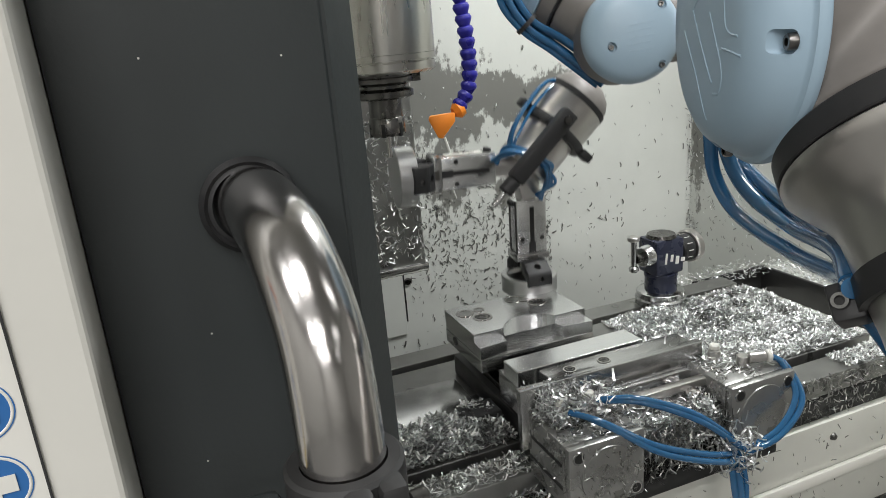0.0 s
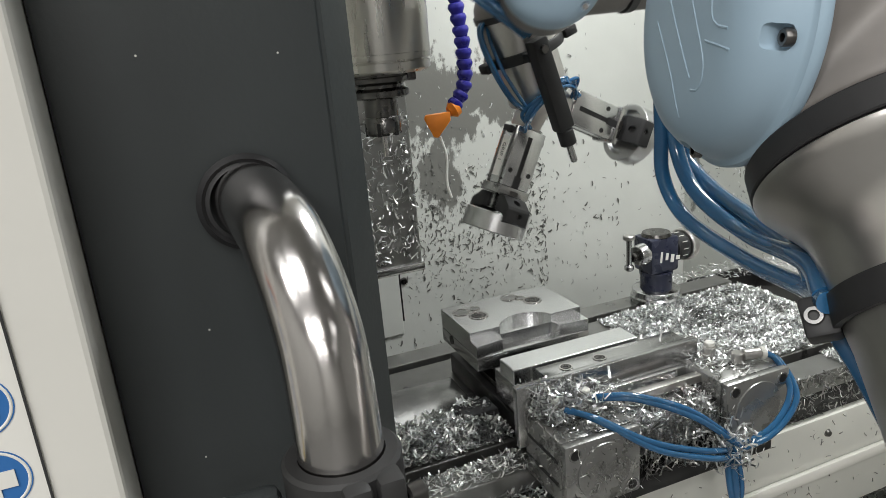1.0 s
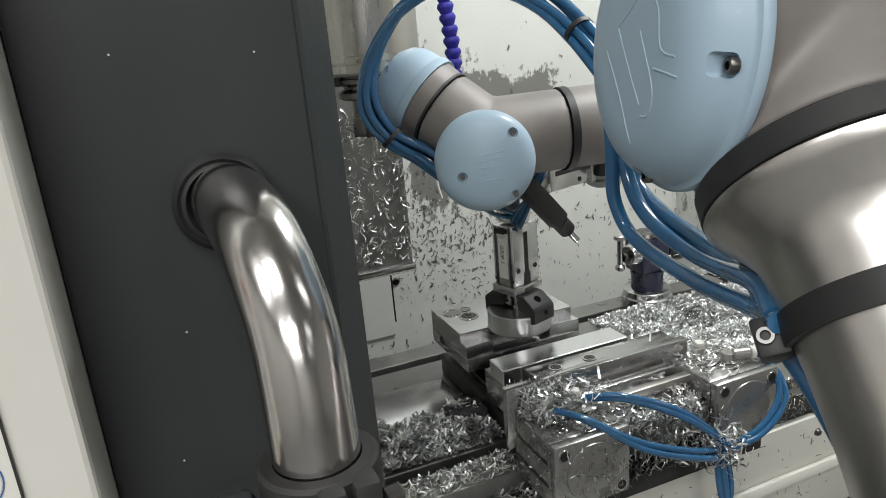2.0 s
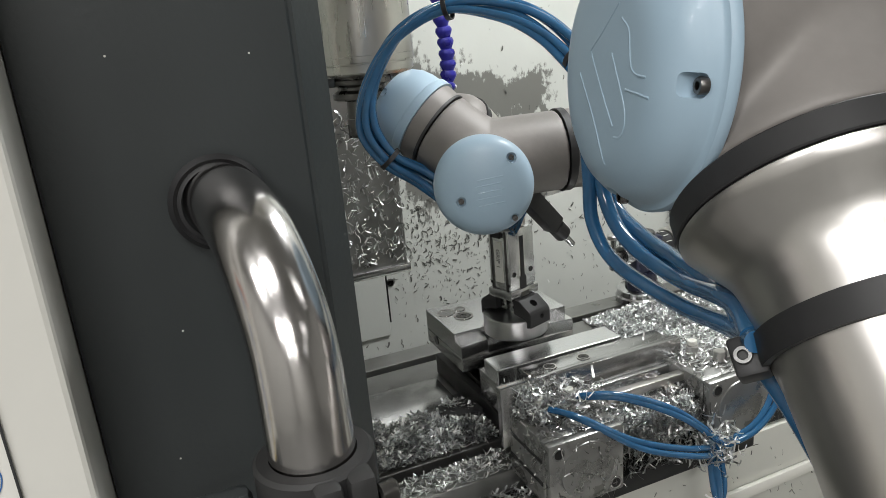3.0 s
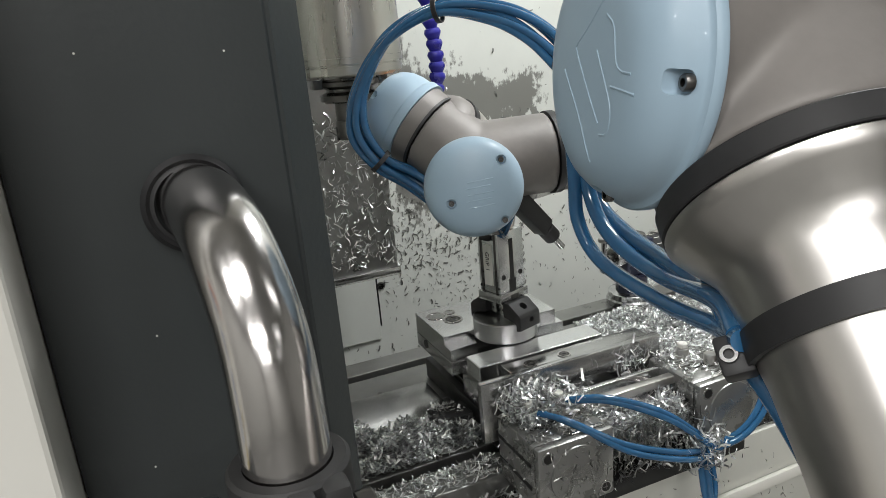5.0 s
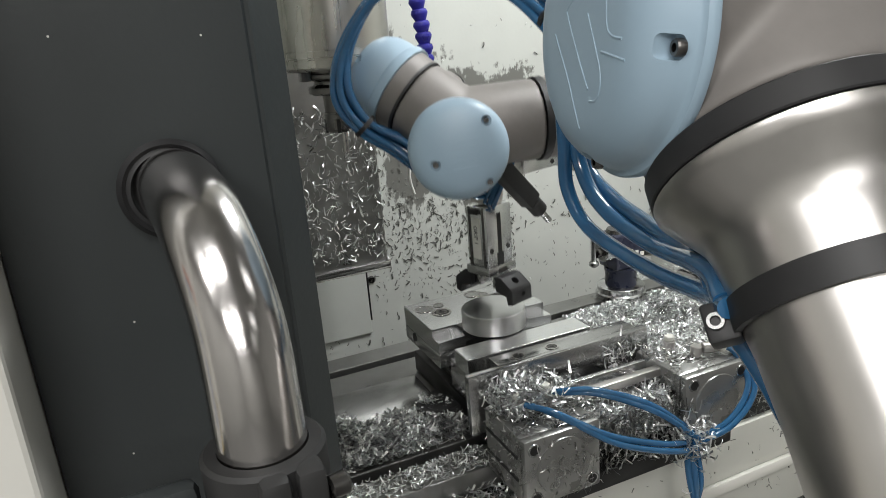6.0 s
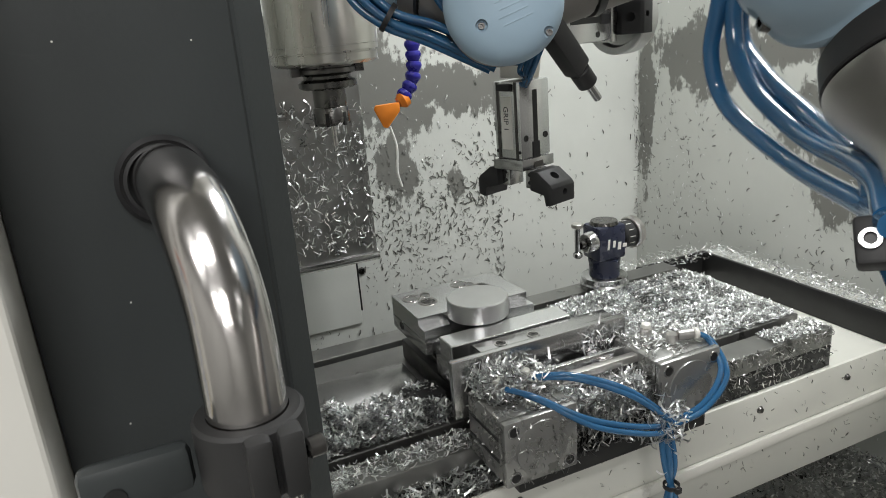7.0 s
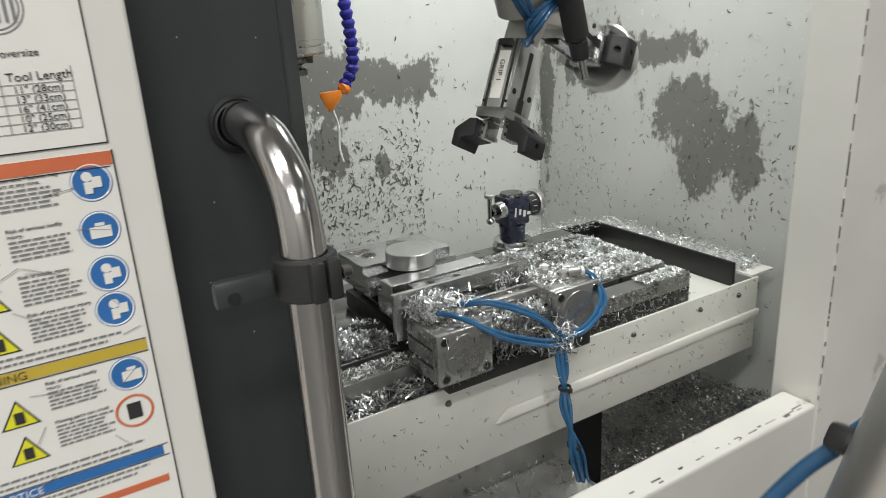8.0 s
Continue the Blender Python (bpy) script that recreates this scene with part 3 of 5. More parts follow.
def tool_setter():
    s = thing("tool_setter", "navy tool setter with dial head on the table", "tool setter", (0.753, 0.962, TOP))
    part("base", lathe([(0, 0.0004), (0.031, 0.0004), (0.032, 0.002), (0.032, 0.008), (0.030, 0.010), (0, 0.010)], seg=40), M_STEEL, s, "round steel base")
    part("lower_ring", lathe([(0.03, 0.0101), (0.03, 0.017), (0.0285, 0.018), (0, 0.018)], seg=40), M_STEEL, s)
    part("column", lathe([(0, 0.0181), (0.02, 0.0181), (0.02, 0.036), (0.021, 0.038), (0.021, 0.042), (0, 0.042)], seg=32), M_NAVY, s)
    part("body", box(-0.021, 0.021, -0.019, 0.019, 0.0421, 0.088, 0.004), M_NAVY, s)
    part("top_cap", lathe([(0, 0.0881), (0.019, 0.0881), (0.017, 0.092), (0, 0.092)], seg=32), M_TOOL, s)
    k = part("knob", rod((-0.0215, -0.004, 0.068), (-0.034, -0.006, 0.068), 0.0145, 0.0125, chamfer=0.001), M_STEEL, s, "knurled steel knob")
    part("hub", rod((-0.0345, -0.006, 0.068), (-0.043, -0.007, 0.068), 0.006, chamfer=0.001), M_TOOL, k)
    st = part("stylus", rod((-0.047, -0.008, 0.06), (-0.047, -0.008, 0.092), 0.0035, chamfer=0.0006), M_STEEL, s)
    part("stylus_disc", rod((-0.047, -0.008, 0.0921), (-0.047, -0.008, 0.098), 0.0075, chamfer=0.001), M_ALU, st)
    part("stylus_ball", rod((-0.047, -0.008, 0.052), (-0.047, -0.008, 0.0599), 0.006, chamfer=0.002), M_STEEL, st)
    d = part("dial_body", rod((0.0215, 0.0, 0.066), (0.042, 0.004, 0.066), 0.018, chamfer=0.002), M_BLACK, s)
    part("dial_rim", rod((0.0425, 0.004, 0.066), (0.054, 0.0065, 0.066), 0.0215, chamfer=0.002), M_ALU, d, "pale knurled dial rim")
    for i in range(9):
        a = i * 0.5 - 2
        part("scale_tick", box(0.03, 0.038, -0.0004, 0.0004, 0.0, 0.0004, m=Matrix.Translation((0, 0.002, 0.066)) @ Matrix.Rotation(a, 4, "X") @ Matrix.Translation((0, 0, 0.0182))), M_PAPER, d)
    for i in range(4):
        part("hand_mark", box(-0.016 + 0.008 * i, -0.013 + 0.009 * i, -0.0196, -0.0192, 0.056 + 0.003 * (i % 2), 0.07 - 0.002 * i, m=Matrix.Rotation(0.12, 4, "Y")), M_PAPER, s)
    s.scale = (1.12, 1.12, 1.12)
    return s


tool_setter()


# ---------------------------------------------------------------- spindle and coolant line
def spindle():
    x, y = 0.357, 0.916
    s = thing("spindle_head", "polished steel spindle nose above the table", "spindle", (x, y, 1.38))
    part("quill", lathe([(0.0575, 0.0), (0.0575, 0.719), (0, 0.719)], seg=64), M_SPINDLE, s)
    part("nose_ring", lathe([(0, -0.0195), (0.052, -0.0195), (0.0565, -0.016), (0.0565, -0.0085), (0.055, -0.008), (0.055, -0.0065), (0.0578, -0.006), (0.0578, -0.0003), (0, -0.0003)], seg=64), M_SPINDLE, s)
    h = part("tool_holder", lathe([(0, -0.045), (0.0275, -0.045), (0.0318, -0.043), (0.0318, -0.037), (0.0255, -0.034), (0.0255, -0.031), (0.0318, -0.028), (0.0318, -0.0235), (0.029, -0.0225), (0.029, -0.0197), (0, -0.0197)], seg=48), M_TOOL, s, "dark steel taper tool holder")
    part("drive_key", box(0.03, 0.04, -0.008, 0.008, -0.03, -0.0197, 0.001), M_TOOL, s)
    part("drive_key", box(-0.04, -0.03, -0.008, 0.008, -0.03, -0.0197, 0.001), M_TOOL, s)
    part("collet_chuck", lathe([(0, -0.064), (0.018, -0.064), (0.018, -0.0452), (0, -0.0452)], seg=40), M_TOOL, h)
    n = part("collet_nut", lathe([(0, -0.084), (0.017, -0.084), (0.0195, -0.081), (0.0195, -0.0655), (0.0185, -0.0642), (0, -0.0642)], seg=36), M_TOOL, h)
    for i in range(6):
        m = Matrix.Rotation(i * math.pi / 3, 4, "Z")
        part("nut_slot", box(0.0175, 0.0198, -0.002, 0.002, -0.0842, -0.07, m=m), M_DARK, s)
    part("end_mill", lathe([(0, -0.108), (0.003, -0.108), (0.003, -0.0842), (0, -0.0842)], seg=18), M_CHROME, h)


spindle()


def coolant_line():
    """A segmented ball-jointed coolant line with a fan nozzle."""
    c = thing("coolant_line", "dark blue segmented coolant line with an orange fan nozzle", "coolant hose", (0.47, 0.955, 1.9))
    pts = curve_points([(0, 0, -0.02), (0.0, 0, -0.2), (-0.012, 0, -0.38), (-0.003, 0, -0.46), (0.004, 0, -0.52), (0.002, 0, -0.565), (-0.016, 0, -0.592)], 40)
    part("feed_pipe", rod((0, 0, -0.02), (0, 0, 0.2), 0.008), M_STEEL, c, "steel coolant feed pipe")
    acc = 0.0
    spots = []
    for a, b in zip(pts, pts[1:]):
        acc += (b - a).length
        if acc > 0.0118:
            spots.append((b, (b - a).normalized()))
            acc = 0.0
    for p, d in spots:
        part("segment", lathe([(0.0052, -0.0076), (0.0062, -0.0062), (0.0094, 0.0006), (0.0098, 0.0025), (0.0084, 0.006), (0.006, 0.0072), (0, 0.0072)], aim(p, -d), 16), M_LOC, c)
    e = pts[-1]
    d = Vector((-0.9, 0, -0.45)).normalized()
    n = part("nozzle_socket", lathe([(0, 0.012), (0.0095, 0.012), (0.0105, 0.006), (0.006, 0.0), (0, 0)], aim(e - d * 0.004, -d) @ pose(0, 0, -0.008, 0, 0, 0), 18), M_ORANGE, c, "orange nozzle socket")
    fan = prism([(0.012, 0.007), (0.012, -0.003), (-0.004, -0.022), (-0.009, -0.021), (-0.019, 0.001), (-0.017, 0.005)], -0.005, 0.005, bevel=0.0012)
    part("fan_nozzle", fan, M_ORANGE, c, "orange fan nozzle", m=Matrix.Translation(e + d * 0.017) @ pose(0, 0, 0, 0, 0, -20))
    w = e + d * 0.019
    part("coolant_dribble", sweep([w + Vector((0, 0, -0.02)), w + Vector((0.006, 0, -0.045)), w + Vector((0.004, 0, -0.075)), w + Vector((0.008, 0, -0.095))], 0.0016, 8), M_COOL, c, "milky dribble of coolant")


coolant_line()


# ---------------------------------------------------------------- table hoses
def table_hoses():
    j = Vector((0.56, 0.612, TOP + 0.012))
    runs = [[(0.415, 0.655, TOP + 0.074), (0.43, 0.63, TOP + 0.074), (0.47, 0.61, TOP + 0.05), (0.52, 0.605, TOP + 0.028), tuple(j)],
            [(0.447, 0.662, TOP + 0.074), (0.475, 0.64, TOP + 0.078), (0.52, 0.62, TOP + 0.06), tuple(j + Vector((0.004, 0, 0.01)))],
            [(0.627, 0.6425, TOP + 0.0797), (0.634, 0.634, TOP + 0.073), (0.631, 0.614, TOP + 0.05), (0.602, 0.606, TOP + 0.026), tuple(j)],
            [(0.626, 0.6445, TOP + 0.0797), (0.639, 0.634, TOP + 0.07), (0.634, 0.609, TOP + 0.046), (0.6, 0.602, TOP + 0.022), tuple(j + Vector((0, -0.004, 0)))]]
    for r in runs:
        h = thing("air_hose", "translucent blue air hose over the cylinders", "air hose", (0, 0, 0), "table air hoses")
        part("tube", sweep(r, 0.0029, 12), M_HOSE, h)
    for r in runs[:2]:
        h = thing("air_hose", "translucent blue air hose over the cylinders", "air hose", (0, 0, 0), "table air hoses")
        part("tube", sweep([Vector(p) + Vector((0.004, -0.0035, -0.0035 * min(k, 2))) for k, p in enumerate(r)], 0.0029, 12), M_HOSE, h)
    for k in range(4):
        o = Vector((0.003 * (k - 1.5), -0.003 * (k % 2), 0))
        h = thing("air_hose", "blue air hose hanging down in front of the apron", "air hose", (0, 0, 0), "drop air hoses")
        run = [j + o, j + o + Vector((0.0, -0.008, -0.04)), j - o * 1.2 + Vector((0.004, -0.01, -0.09)), j + o * 1.6 + Vector((0.018, -0.012, -0.16)), j + o * 1.4 + Vector((0.034, -0.008, -0.212))]
        if k == 3:
            run += [j + Vector((0.07, 0.0, -0.25)), j + Vector((0.1, 0.01, -0.31)), j + Vector((0.11, 0.03, -0.4))]
        part("tube", sweep(run, 0.0033 if k < 3 else 0.0024, 12), M_HOSE, h)
        if k < 3:
            e = run[-1]
            part("fitting", rod(e, e + Vector((0.005, 0.002, -0.018)), 0.0048, chamfer=0.0008), M_PAPER, h, "pale plastic push-in fitting")
    for dz, dx in ((-0.062, 0.002), (-0.15, 0.016)):
        z = thing("cable_tie", "black cable tie round the blue hoses", "cable tie", tuple(j + Vector((dx, -0.0095, dz))))
        part("band", lathe([(0.0068, -0.002), (0.0082, -0.002), (0.0082, 0.002), (0.0068, 0.002), (0.0068, -0.002)], seg=20), M_BLACK, z)
        part("tie_head", box(-0.003, 0.003, -0.0115, -0.0075, -0.003, 0.003, 0.0006), M_BLACK, z)


table_hoses()


# ---------------------------------------------------------------- door, handle, labels
def door():
    d = thing("sliding_door", "charcoal painted sliding door panel with a stainless handle", "door", (0.15, DOOR, 0.9))
    out = [(0.104, 0.0), (0.193, 0.0), (0.2065, 0.012), (0.2065, 0.034), (0.104, 0.034)]
    bm = bmesh.new()
    lo = [bm.verts.new((x - 0.15, y, -0.75)) for x, y in out]
    hi = [bm.verts.new((x - 0.15, y, 1.1)) for x, y in out]
    bm.faces.new(lo)
    bm.faces.new(hi)
    for i in range(5):
        bm.faces.new((lo[i], lo[(i + 1) % 5], hi[(i + 1) % 5], hi[i]))
    bmesh.ops.recalc_face_normals(bm, faces=bm.faces[:])
    bmesh.ops.bevel(bm, geom=[e for e in bm.edges if abs(e.verts[0].co.z - e.verts[1].co.z) > 1], offset=0.0015, segments=2, affect="EDGES")
    part("leaf", bm, M_DOOR, d)
    x, z = 0.0145, 0.441
    path = [(x - 0.005, 0.002, z + 0.004), (x - 0.003, -0.018, z + 0.004), (x + 0.0, -0.04, z - 0.004), (x + 0.003, -0.058, z - 0.028), (x + 0.003, -0.066, z - 0.06), (x + 0.003, -0.067, z - 0.1), (x + 0.003, -0.067, z - 0.25), (x + 0.003, -0.067, z - 0.5)]
    h = part("handle", sweep(path, 0.0132, 40, 14), M_CHROME, d, "polished stainless tube handle")
    part("grommet", lathe([(0.0128, 0.0), (0.0168, 0.0), (0.0172, 0.003), (0.0155, 0.005), (0.0142, 0.0035), (0.0128, 0.004)], aim((x - 0.006, -0.0003, z + 0.004), (0, -1, 0)), 40), M_BLACK, h, "black rubber ring")
    cz = z - 0.075
    c = part("clamp", lathe([(0.0134, -0.0122), (0.017, -0.0122), (0.0182, -0.011), (0.0182, 0.011), (0.017, 0.0122), (0.0134, 0.0122), (0.0134, -0.0122)], Matrix.Translation((x + 0.003, -0.067, cz)), 40), M_CLAMP, d, "black split clamp on the handle")
    part("clamp_ear", box(x - 0.002, x + 0.0065, -0.0895, -0.08, cz - 0.0118, cz + 0.0118, 0.002), M_CLAMP, c)
    part("clamp_ear", box(x + 0.0082, x + 0.0165, -0.0885, -0.079, cz - 0.0118, cz + 0.0118, 0.002), M_CLAMP, c)
    part("clamp_screw", rod((x + 0.0168, -0.084, cz + 0.002), (x + 0.023, -0.083, cz + 0.002), 0.0035, chamfer=0.0008), M_TOOL, c)
    part("clamp_arm", box(x - 0.05, x - 0.0165, -0.072, -0.064, cz - 0.009, cz + 0.008, 0.0035), M_DOOR, d, "black arm of the handle clamp")
    part("arm_socket", lathe([(0, 0.0005), (0.0034, 0.0005), (0.0038, -0.001)], aim((x - 0.04, -0.0722, cz - 0.003), (0, -1, 0)), 20), M_DARK, d)
    for px, pz in ((-0.018, 0.497), (0.027, 0.494), (-0.012, 0.40), (-0.022, 0.35), (0.0, 0.31)):
        part("paint_chip", lathe([(0, 0.0002), (0.00035, 0.0002), (0.0004, 0)], aim((px, 0, pz), (0, -1, 0)), 8), M_WHITE, d)


door()
PANEL = 0.402


def bar(parent, x0, x1, z0, z1, mat, lift=0.0007, name="print_bar"):
    return part(name, box(x0, x1, PANEL - lift - 0.0003, PANEL - lift, z0, z1), mat, parent, smooth=False)


def word(parent, text, x, z, size, mat, lift=0.0009, right=False):
    cu = bpy.data.curves.new("lettering", "FONT")
    cu.body, cu.size, cu.extrude = text, size, 0.0001
    cu.align_x = "RIGHT" if right else "LEFT"
    ob = bpy.data.objects.new("scrap_text", cu)
    me = bpy.data.meshes.new_from_object(ob)
    bpy.data.objects.remove(ob)
    me.materials.clear()
    me.materials.append(mat)
    o = new("lettering", me)
    o.parent = parent
    o.matrix_basis = pose(x, PANEL - lift, z, 90, 0, 0)
    return o


def disc(parent, x, z, r, mat, lift):
    return part("disc_sign", lathe([(0, 0.0002), (r, 0.0002), (r, 0)], aim((x, PANEL - lift, z), (0, -1, 0)), 32), mat, parent, smooth=False)


def labels():
    structure("front_panel", box(-0.6, 0.1035, PANEL, 0.469, 0.0, 2.12, 0.002), M_WHITE, "off-white front panel with safety labels", "panel")
    top = thing("tool_length_label", "white printed label with a tool length table", "label", (0.0029, 0, 0.0953))
    top.scale = (0.932, 1, 0.932)
    bar(top, -0.09, 0.0855, 1.345, 1.5, M_PAPER, 0.0002, "sheet")
    bar(top, -0.09, 0.0855, 1.3443, 1.3449, M_INK, 0.0004, "border")
    bar(top, 0.0853, 0.0861, 1.3443, 1.5, M_INK, 0.0004, "border")
    rows = ['11" (28cm)', '13" (33cm)', '16" (41cm)', '10" (25cm)', '12" (30cm)']
    word(top, "Tool Length", 0.045, 1.3805, 0.0062, M_INK)
    word(top, "t must be flagged as oversize", 0.002, 1.3925, 0.0052, M_INK)
    for i, r in enumerate(rows):
        word(top, r, 0.047, 1.3745 - 0.0049 * i, 0.0052, M_INK)
    for i in range(6):
        bar(top, -0.02, 0.075, 1.3788 - 0.0049 * i, 1.3790 - 0.0049 * i, M_INKG)
        if i < 5:
            bar(top, 0.012, 0.03, 1.3752 - 0.0049 * i, 1.3777 - 0.0049 * i, M_INK)
    for x in (0.042, 0.075):
        bar(top, x, x + 0.0003, 1.354, 1.3865, M_INKG)
    for r0, zz in ((0.0125, 1.4165), (0.0105, 1.4165)):
        part("circle_line", lathe([(r0, 0), (r0 + 0.0005, 0.0001), (r0 + 0.001, 0)], aim((0.047, PANEL - 0.0006, zz), (0, -1, 0)), 32), M_INKG, top, smooth=False)
    for k in range(6):
        bar(top, 0.037 + 0.0035 * k, 0.0385 + 0.0035 * k, 1.409, 1.424, M_INKG)
    bar(top, 0.0, 0.032, 1.348, 1.3497, M_INKG)
    s = thing("safety_label", "white safety label with blue discs and yellow triangles", "label", (0.0029, 0, 0.0953))
    s.scale = (0.932, 1, 0.932)
    bar(s, -0.09, 0.0868, 1.04, 1.3405, M_PAPER, 0.0002, "sheet")
    bar(s, -0.0895, 0.086, 1.3325, 1.340, M_LRED, 0.0005, "red_band")
    bar(s, -0.0895, 0.0845, 1.2195, 1.2262, M_LYEL, 0.0005, "ochre_band")
    word(s, "WARNING", -0.012, 1.2205, 0.0068, M_INK)
    bar(s, -0.0895, 0.0815, 1.1465, 1.153, M_LBLUE, 0.0005, "blue_band")
    word(s, "NOTICE", -0.01, 1.1475, 0.0066, M_PAPER)
    bar(s, -0.0895, 0.0815, 1.127, 1.132, M_LRED, 0.0005, "red_band")
    for zz in (1.3315, 1.2270, 1.2187, 1.1537, 1.1458):
        bar(s, -0.0895, 0.0845, zz - 0.0003, zz + 0.0003, M_INK, 0.0006)
    bar(s, 0.0862, 0.0870, 1.04, 1.3405, M_INK, 0.0006)
    for i, zz in enumerate((1.324, 1.297, 1.271, 1.249, 1.207)):
        disc(s, 0.0735 - 0.0006 * i, zz, 0.0108, M_LBLUE, 0.0005)
        part("ring_sign", lathe([(0.0094, 0.0), (0.0097, 0.0002), (0.0101, 0.0002), (0.0104, 0)], aim((0.0735 - 0.0006 * i, PANEL - 0.0007, zz), (0, -1, 0)), 32), M_PAPER, s, smooth=False)
        if i == 1 or i == 4:
            bar(s, 0.0675, 0.0785, zz - 0.0045, zz + 0.002, M_PAPER, 0.0009)
            bar(s, 0.0705, 0.0755, zz + 0.0024, zz + 0.0042, M_PAPER, 0.0009)
        else:
            disc(s, 0.0715, zz + 0.0035, 0.0027, M_PAPER, 0.0009)
            bar(s, 0.0695, 0.0735, zz - 0.006, zz + 0.0005, M_PAPER, 0.0009)
            bar(s, 0.0735, 0.0785, zz - 0.003, zz + 0.003, M_PAPER, 0.0009)
    part("ring_sign", lathe([(0.0094, 0.0), (0.0096, 0.0003), (0.0108, 0.0003), (0.011, 0)], aim((0.0703, PANEL - 0.0007, 1.182), (0, -1, 0)), 32), M_LRED, s, smooth=False)
    bar(s, 0.0663, 0.0743, 1.177, 1.1875, M_INK, 0.0006)
    rng = random.Random(3)

    def print_line(x0, x1, z, h, mat):
        """One line of small print, broken into words."""
        bm, x = bmesh.new(), x0
        while x < x1:
            ln = rng.uniform(0.0018, 0.0062)
            box(x, min(x + ln, x1), PANEL - 0.0010, PANEL - 0.0007, z, z + h, bm=bm)
            x += ln + 0.0009
        part("print_line", bm, mat, s, smooth=False)
    heads = (("Automatic Machine may", "start at any time."), ("Risk of serious bodily", "injury."), ("Risk of bodily injury.",), ("Risk of eye and ear injury.",), ("Risk of serious bodily", "injury."), ("Moving parts can crush",))
    for zz, head in zip((1.325, 1.298, 1.272, 1.25, 1.208, 1.183), heads):
        z = zz + 0.0055
        for text in head:
            word(s, text, 0.028, z, 0.0031, M_INK)
            z -= 0.003
        for k in range(7 - len(head)):
            print_line(0.028, 0.028 + rng.uniform(0.024, 0.031), z + 0.0002, 0.0012, M_INKG)
            z -= 0.0025
    for k, zz in enumerate((1.2335, 1.2300, 1.1600, 1.1562, 1.1425, 1.1390)):
        print_line(-0.03, 0.072 - 0.008 * (k % 2), zz, 0.0014, M_INKG)
    for k in range(16):
        # fine cracks and scuffs in the printed film
        x, z, a = rng.uniform(0.0, 0.083), rng.uniform(1.15, 1.33), rng.gauss(0.1, 0.5)
        ln = rng.uniform(0.006, 0.026)
        part("scuff", box(-ln / 2, ln / 2, -0.00012, 0.00012, -0.00014, 0.00014, m=pose(min(x, 0.083 - ln / 2), PANEL - 0.0013, z) @ Matrix.Rotation(a, 4, "Y")), M_INKG, s, smooth=False)
    for zz in (1.32, 1.296, 1.27, 1.246, 1.201, 1.178):
        t = prism([(0.002, zz - 0.0085), (0.022, zz - 0.0085), (0.012, zz + 0.0085)], PANEL - 0.0008, PANEL - 0.0005)
        part("triangle_sign", t, M_INK, s, smooth=False)
        t = prism([(0.0037, zz - 0.0075), (0.0203, zz - 0.0075), (0.012, zz + 0.0066)], PANEL - 0.0011, PANEL - 0.0009)
        part("triangle_sign", t, M_LTRI, s, smooth=False)
        bar(s, 0.0095, 0.0145, zz - 0.006, zz + 0.001, M_INK, 0.0013)


labels()


# ---------------------------------------------------------------- swarf
def on_table(x0, x1, y0, y1, h):
    def place(rng):
        x, y = rng.uniform(x0, x1), rng.uniform(y0, y1)
        bumpy = 0.55 + 0.9 * noise.noise((x * 30, y * 30, 3.1))
        e = min(x - x0, x1 - x, y - y0, y1 - y)
        return (x, y, TOP + 0.0012 + rng.random() * h * max(bumpy, 0.1) * min(1, 0.25 + e / 0.015))
    return place


chips("table_chips", 11000, on_table(0.64, 0.89, FRONT + 0.146, FRONT + 0.252, 0.013), (0.0045, 0.0105), M_CHIP, "bright aluminium chips heaped on the table behind the vise", 1)
chips("table_chips", 7500, on_table(0.66, 0.89, FRONT + 0.052, FRONT + 0.143, 0.010), (0.0045, 0.0105), M_CHIP, "bright aluminium chips heaped on the table", 2)
chips("table_chips", 700, on_table(0.80, 0.89, FRONT + 0.002, FRONT + 0.034, 0.006), (0.004, 0.010), M_CHIP, "aluminium chips on the table's front strip", 3)
chips("table_chips", 11000, on_table(0.2, 0.405, FRONT + 0.055, 0.812, 0.03), (0.006, 0.014), M_CHIP, "bright aluminium chips heaped beside the vise", 4, flat=0.42, width=0.15)
chips("table_chips", 900, on_table(0.2, 0.40, FRONT + 0.0, FRONT + 0.034, 0.006), (0.004, 0.011), M_CHIP, "aluminium chips on the table's front strip", 5)
chips("tray_chips", 3600, lambda g: (g.uniform(0.2, 0.42), g.uniform(0.655, 0.69), 0.95 + g.random() ** 1.5 * 0.035), (0.005, 0.014), M_CHIP, "wet chips lying in the tray gutter", 6)
chips("tray_chips", 2600, lambda g: (1.005 + 0.055 * g.random(), g.uniform(0.68, 1.04), 0.977 + 0.02 * g.random() * g.random()), (0.004, 0.010), M_CHIP, "bright chips lying on the tray's end flange", 7)
chips("tray_chips", 700, lambda g: (g.uniform(0.78, 1.0), g.uniform(1.0, 1.05), 0.982 + 0.014 * g.random()), (0.004, 0.010), M_CHIP, "bright chips along the back of the table", 8)
chips("cylinder_chips", 1900, lambda g: (min(0.395 + abs(g.gauss(0, 0.03)), 0.472), g.gauss(0.674, 0.012), TOP + 0.0655 + 0.026 * g.random() * g.random()), (0.006, 0.014), M_CHIP, "chips heaped on the air cylinder", 9, flat=0.6)
chips("cylinder_chips", 5500, lambda g: (0.466 + 0.093 * g.random(), g.uniform(0.63, 0.672), TOP + 0.02 + 0.042 * g.random() * (1 - 0.5 * g.random())), (0.006, 0.015), M_CHIP, "chips packed between the air cylinders", 10, flat=0.5)
